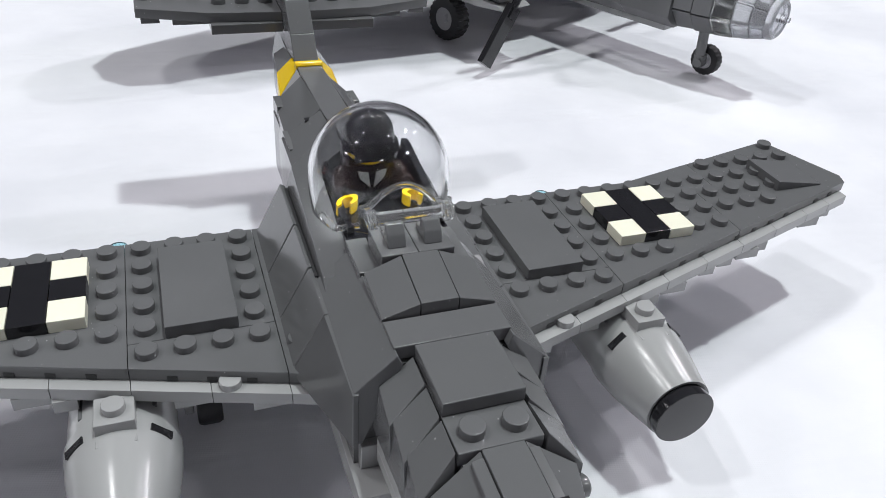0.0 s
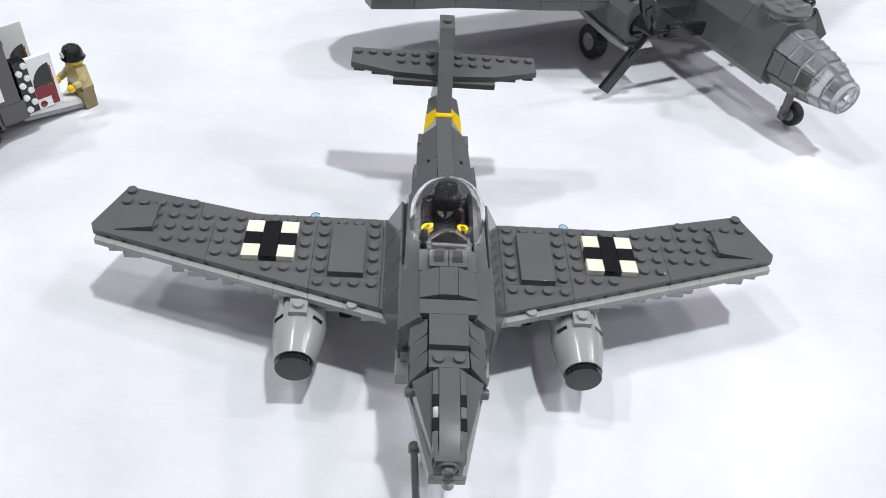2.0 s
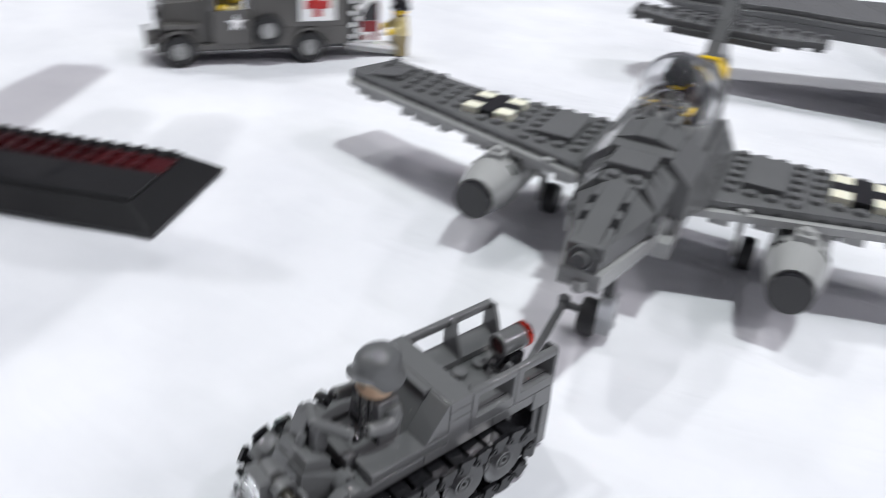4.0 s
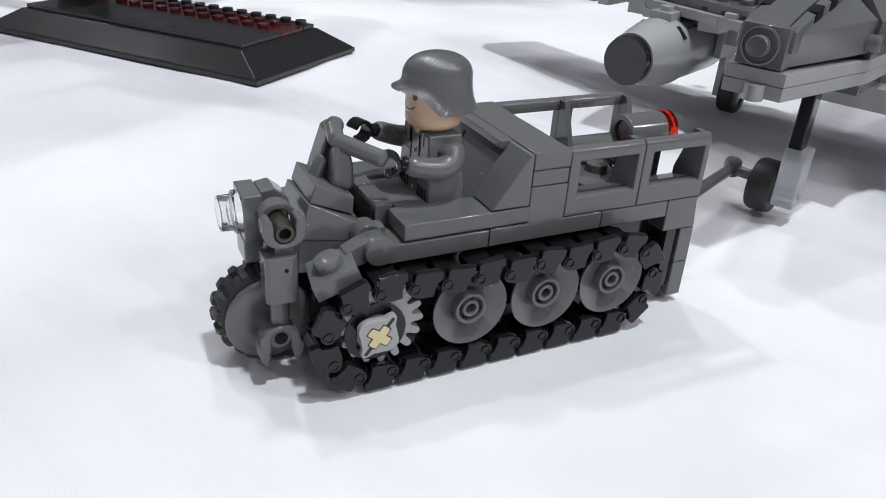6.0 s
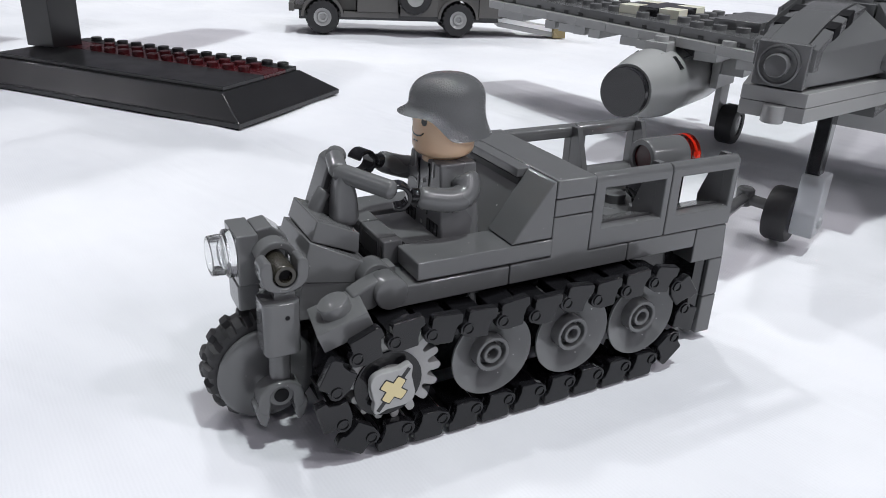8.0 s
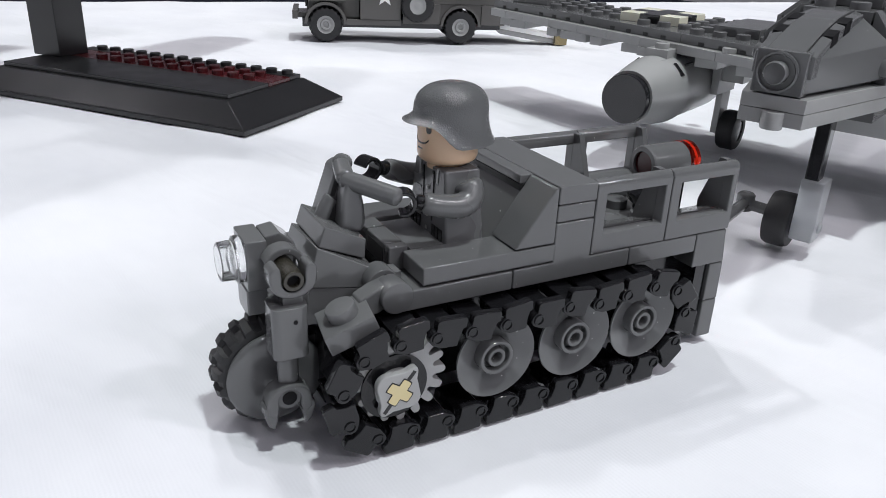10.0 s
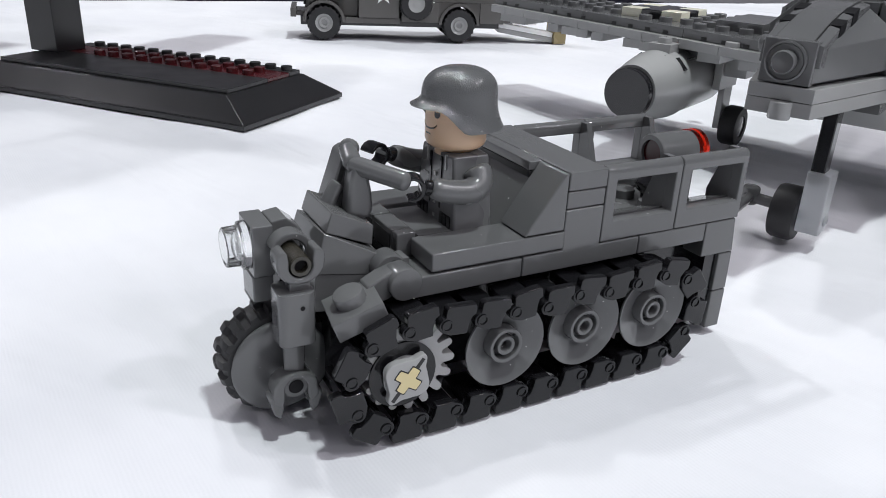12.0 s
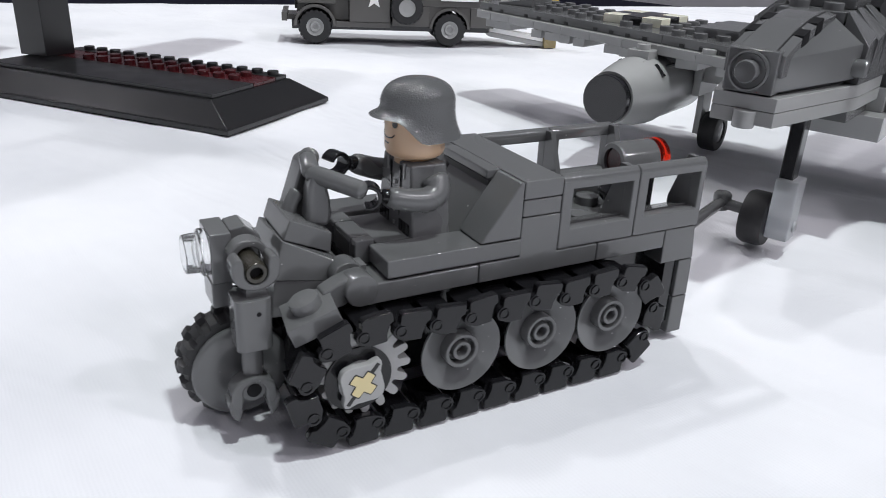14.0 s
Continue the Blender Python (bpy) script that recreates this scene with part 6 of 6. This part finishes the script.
def ambulance_driver():
    """One plain figure at the wheel."""
    bm = B()

    def body(i, *solids):
        n = len(bm.faces)
        for q in solids:
            q()
        bm.faces.ensure_lookup_table()
        for f in bm.faces[n:]:
            f.material_index = i

    X, Y, Z = 9.0, -46.5, 26.1
    body(0, lambda: hexa(bm, [(X - 7.4, Y - 3.6, Z), (X + 7.4, Y - 3.6, Z), (X + 7.4, Y + 3.6, Z), (X - 7.4, Y + 3.6, Z)], [(X - 5.4, Y - 3.2, Z + 13), (X + 5.4, Y - 3.2, Z + 13), (X + 5.4, Y + 3.2, Z + 13), (X - 5.4, Y + 3.2, Z + 13)]))
    for s in (-1, 1):
        body(0, lambda: rod(bm, (X + s * 6, Y, Z + 11), (X + s * 7.6, Y - 4, Z + 9), 2.4, 12, 0, 0.8), lambda: rod(bm, (X + s * 7.6, Y - 3.6, Z + 9), (X + s * 7.2, Y - 8.5, Z + 10.4), 2.2, 12))
        body(2, lambda: rod(bm, (X + s * 7.2, Y - 8, Z + 10.3), (X + s * 7.0, Y - 13, Z + 11.2), 2.5, 12, 0, 0.6))
    body(2, lambda: lathe(bm, ((0, 0), (3.2, 0), (3.2, 1.2), (5.0, 1.8), (5.0, 8), (0, 9)), (X, Y, Z + 12.8), "z", 22))
    body(3, lambda: lathe(bm, ((5.0, 5.6), (6.6, 5.4), (6.7, 6.2), (6.0, 8.8), (4.4, 11.4), (2.2, 12.4), (0, 12.6)), (X, Y, Z + 12.8), "z", 26))
    ob = part("toy_ambulance_driver_figure", bm, [KHAKI, BROWN, YELLOW, BLACK])
    ob.matrix_basis = AMB
    tagged(ob, "khaki toy figure with yellow face sitting in the ambulance cab", "toy figure", "toy figures at the ambulance")


def toy_medic():
    bm = B()

    def body(i, *solids):
        n = len(bm.faces)
        for q in solids:
            q()
        bm.faces.ensure_lookup_table()
        for f in bm.faces[n:]:
            f.material_index = i

    for s in (-1, 1):
        body(1, lambda: box(bm, s * 3.9 - 3.6, s * 3.9 + 3.6, -4.2, 3.4, 0, 11.5))
        body(0, lambda: rod(bm, (s * 6, 0, 22), (s * 7.6, -4, 18), 2.3, 12, 0, 0.8), lambda: rod(bm, (s * 7.6, -3.6, 18.2), (s * 7.2, -8, 17), 2.1, 12))
        body(2, lambda: rod(bm, (s * 7.2, -8, 17), (s * 6.8, -12, 16), 2.3, 12, 0, 0.6))
    body(1, lambda: box(bm, -7.6, 7.6, -3.6, 3.6, 11.2, 13.6))
    body(0, lambda: hexa(bm, [(-7.6, -3.6, 13.4), (7.6, -3.6, 13.4), (7.6, 3.6, 13.4), (-7.6, 3.6, 13.4)], [(-5.4, -3.2, 26), (5.4, -3.2, 26), (5.4, 3.2, 26), (-5.4, 3.2, 26)]))
    body(2, lambda: lathe(bm, ((0, 0), (3.2, 0), (3.2, 1.2), (5.0, 1.8), (5.0, 8), (0, 9)), (0, 0, 25.8), "z", 22))
    body(3, lambda: lathe(bm, ((5.0, 4.6), (6.7, 4.3), (6.9, 4.9), (6.0, 6.2), (5.8, 8.8), (4.5, 11.2), (2.2, 12.4), (0, 12.7)), (0, 0, 25.8), "z", 26))
    body(4, lambda: lathe(bm, ((0, 0), (1.7, 0), (1.7, -0.5), (0, -0.5)), (0, -6.2, 34), "y", 18))
    ob = part("toy_medic_figure", bm, [KHAKI, DRABLEG, YELLOW, BLACK, PLAIN])
    ob.matrix_basis = AMB @ mm(8, 69, 0, 0, 0, 4) @ Matrix.Scale(1.07, 4)
    tagged(ob, "khaki toy figure with black helmet standing behind the ambulance", "toy figure")


# ---- the twin-propeller bomber ----
BOMBER = mm(248.0, 217.0, 0, 0, 0, -154.2)


def bomber():
    b = thing("toy_bomber_aeroplane", BOMBER, "large dark grey brick-built propeller aeroplane with clear glazed nose", "toy aeroplane")
    # body: stepped eight-sided bricks, narrowing to the tail
    cuts = ((-18, -50, 1.0, 1.0), (-50, -98, 1.0, 1.0), (-98, -146, 1.0, 1.0), (-146, -194, 1.0, 0.94), (-194, -258, 0.94, 0.8), (-258, -330, 0.8, 0.6))

    def ring(k, y):
        return [(px_ * k, y, 50 + (pz - 50) * k) for px_, pz in ((-10, 25), (10, 25), (19.5, 32), (20, 56), (13, 70), (-13, 70), (-20, 56), (-19.5, 32))]

    for y0, y1, k0, k1 in cuts:
        bm = B()
        hexa(bm, ring(k0, y0 - 0.08), ring(k1, y1 + 0.08))
        soften(bm, 0.4)
        part("fuselage", bm, DARK, b, "dark grey smooth side bricks")
    for y in (-40, -72, -104):
        plate(b, LIGHT, -9, 9, y - 15.9, y + 15.9, 21.6, 24.9, name="belly_plate", label="light grey belly plate")
    # glazed nose: chunky cloudy bricks in stepped rings, studs on top
    rings = ((-18, -7.2, 19.0, 18.0), (-7, 3.8, 18.0, 17.2), (4, 14.8, 16.8, 15.6), (15, 24, 14.8, 13.4), (24.2, 31, 12.4, 11.0))
    for i, (y0, y1, r0, r1) in enumerate(rings):
        zc = 45.4 - 0.6 * i
        n = 8
        for j in range(n):
            a0, a1 = 2 * math.pi * (j + 0.03) / n + 0.39, 2 * math.pi * (j + 0.97) / n + 0.39
            bm = B()
            q = lambda r, a, y: (r * math.cos(a), y, zc + r * 1.12 * math.sin(a))
            hexa(bm, [q(r0, a0, y0), q(r0, a1, y0), q(r0 - 3.2, a1, y0), q(r0 - 3.2, a0, y0)], [q(r1, a0, y1), q(r1, a1, y1), q(r1 - 3.2, a1, y1), q(r1 - 3.2, a0, y1)])
            soften(bm, 0.5)
            am = (a0 + a1) / 2
            up = math.sin(am)
            rm = (r0 + r1) / 2 * math.cos(math.pi / n)
            turn = Matrix.Rotation(math.pi / 2 - am, 4, "Y")
            if up > 0.8 and i < 4:
                for dx in (-3.2, 3.2):
                    lathe(bm, ((2.3, -0.4), (2.3, 1.3), (2.0, 1.6), (0, 1.6)), Vector((rm * math.cos(am) - dx * math.sin(am), (y0 + y1) / 2, zc + (rm * math.sin(am) + dx * math.cos(am)) * 1.12)), "z", 14, 0, turn)
            dark = i < 2 and up < 0.2
            part("nose_brick", bm, DARK if dark else SMOKE if i == 2 and up < 0.2 else GLAZE, b, "" if dark else "cloudy clear nose brick")
    bm = B()
    lathe(bm, ((0, 0), (10.6, 0), (11.4, 0.8), (11.0, 3.2), (9.4, 4.6), (8.6, 4.0), (8.6, 2.6), (0, 2.4)), (0, 31.4, 42.6), "y", 36)
    part("nose_dish", bm, GLAZE, b, "clear round nose dish")
    bm = B()
    lathe(bm, ((0, 0), (2.6, 0), (2.6, 1.6), (1.6, 2.0), (2.4, 2.6), (2.4, 4.2), (1.4, 4.8), (1.4, 6.2), (0, 6.4)), (0, 34.0, 43.4), "y", 20)
    part("nose_stud", bm, CLEAR, b, "clear stacked studs")
    bm = B()
    lathe(bm, ((0, 0), (5.2, 0), (5.2, 7), (0, 7)), (0, 22, 43), "y", 20)
    part("gun_mount", bm, BLACK, b, "black mount behind the glazing")
    # top canopy
    bm = B()
    lathe(bm, ((0, 0), (15.6, 0), (16, 0.6), (16, 4.6), (12.0, 6.2), (0, 6.4)), (0, -34, 70), "z", 36)
    studs(bm, [(8 * i, -34 + 8 * j) for i in (-1, 0, 1) for j in (-1, 0, 1)], 76.3)
    part("top_canopy", bm, GLAZE, b, "clear studded canopy dish")
    bm = B()
    for i in range(8):
        a = 2 * math.pi * i / 8
        rod(bm, (13 * math.cos(a), -34 + 13 * math.sin(a), 66), (15 * math.cos(a), -34 + 15 * math.sin(a), 72), 1.6)
    part("canopy_ring", bm, DARKM, b)
    # wings, engines, gear
    for s in (1, -1):
        f = lambda pts: [(s * x, y) for x, y in pts]
        bm = B()
        lead = [(20, -96), (60, -100), (110, -115), (146, -127), (177, -141), (206, -150), (236, -155), (252, -164), (257, -178), (253, -198)]
        prism(bm, f(lead + [(236, -210), (180, -212), (100, -206), (20, -200)]), "z", 55.6, 58.8)
        soften(bm, 0.3)
        w = part("wing", bm, DARK, b, "dark grey tapered wing")
        bm = B()
        prism(bm, f([(20, -98), (60, -102), (110, -117), (177, -143), (206, -152), (236, -158), (250, -178), (248, -196), (180, -209), (20, -197)]), "z", 52.4, 55.5)
        soften(bm, 0.2)
        part("lower_plate", bm, DARKM, w)
        def lead_at(x):
            return next(l0[1] + (l1[1] - l0[1]) * (x - l0[0]) / (l1[0] - l0[0]) for l0, l1 in zip(lead, lead[1:]) if l0[0] <= x <= l1[0])

        for i in range(8):
            x0, x1 = 24 + 28 * i, 24 + 28 * i + 27.8
            y0, y1 = lead_at(x0), lead_at(min(x1, 252))
            bm = B()
            prism(bm, f([(x0, y0 - 6 - 1.5 * (i % 2)), (x1, y1 - 6 - 1.5 * (i % 2)), (x1, -196), (x0, -196)]), "z", 58.8, 62.0)
            soften(bm, 0.3)
            part("wing_tile", bm, DARK, w)
            bm = B()
            prism(bm, f([(x0, y0 - 0.4), (x1, y1 - 0.4), (x1, y1 - 12), (x0, y0 - 12)]), "z", 48.6, 55.4)
            soften(bm, 0.3)
            part("edge_brick", bm, DARK, w)
        nacelle(b, s)
    bm = B()
    rod(bm, (2.6, -1.5, 10), (1.0, -4, 34), 2.9)
    box(bm, 0.2, 5.2, -4, 1.5, 6.5, 13)
    soften(bm, 0.15)
    g = part("nose_gear", bm, DARK, b)
    part("tyre", wheel_mesh(8.4, 6.4, 20, 0.25), TYRE_AND_SHADE, g, "black rubber tyre", mm(-4.4, -0.5, 8.9))
    bm = B()
    lathe(bm, ((0, -4.2), (3.2, -4.2), (3.4, -3.4), (4.6, -3.2), (4.6, 3.2), (3.4, 3.4), (3.2, 4.2), (0, 4.2)), (-4.4, -0.5, 8.9), "x", 24)
    part("rim", bm, STEEL, g)
    bm = B()
    lathe(bm, ((0, -9.2), (2.4, -9.2), (2.4, 6.6), (0, 6.6)), (0, -0.5, 8.9), "x", 18)
    part("axle", bm, DARK, g)
    return b


def nacelle(b, s):
    x = s * 76
    bm = B()
    prism(bm, [(x - 14, 40), (x - 8, 33), (x + 8, 33), (x + 14, 40), (x + 14, 56), (x + 9, 64), (x - 9, 64), (x - 14, 56)], "y", -150, -86)
    soften(bm, 0.5)
    e = part("engine", bm, DARK, b, "dark grey engine block")
    bm = B()
    prism(bm, [(-84, 33), (-80, 31), (-100, 29.0), (-128, 30), (-150, 34), (-150, 36)], "x", x - 12, x + 12)
    soften(bm, 0.4)
    part("cowling", bm, LIGHT, e, "light grey lower cowling")
    for y in (-92, -101, -110):
        plate(e, BLACK, x - 10, x + 10, y - 1.6, y + 1.6, 63.9, 65.0, name="vent")
    bm = B()
    lathe(bm, ((9, -86), (9, -83), (5, -80), (3.4, -76), (3.4, -70), (2.4, -69), (0, -69)), (x, 0, 47), "y", 24)
    part("spinner", bm, BLACK, e, "black spinner")
    for a in (-54, 66, 186):
        bm = B()
        rod(bm, (2, 0, 0), (17, 0, 0), 2.2)
        box(bm, 15, 50, -1.8, 1.8, -4.8, 4.6)
        box(bm, 16, 22, -2.6, 2.6, -2.6, 2.6)
        soften(bm, 0.2)
        part("propeller_blade", bm, BLACK, e, "black propeller blade", mm(x, -75, 47, 0, -a if s > 0 else -a - 40, 0))
    bm = B()
    rod(bm, (x - 7.5, -128, 14), (x - 7.5, -132, 36), 2.2)
    rod(bm, (x - 8, -129, 12.8), (x + 6, -129, 12.8), 2.0)
    g = part("landing_gear", bm, LIGHT, b, "light grey main gear leg")
    part("tyre", wheel_mesh(12.2, 9.6, 22, 0.7), TYRE_AND_SHADE, g, "black rubber tyre", mm(x + 2, -129, 12.9))
    bm = B()
    lathe(bm, ((0, -4.2), (2.0, -4.2), (2.4, -3.6), (6.2, -4.0), (6.8, -4.4), (6.8, 4.4), (6.2, 4.0), (2.4, 3.6), (2, 4.2), (0, 4.2)), (0, 0, 0), "x", 26)
    part("rim", bm, STEEL, g, "", mm(x + 2, -129, 12.9))


display_stand()
halftrack()
toy_driver()
toy_pilot()
ambulance()
litter()
ambulance_driver()
toy_medic()
bomber()
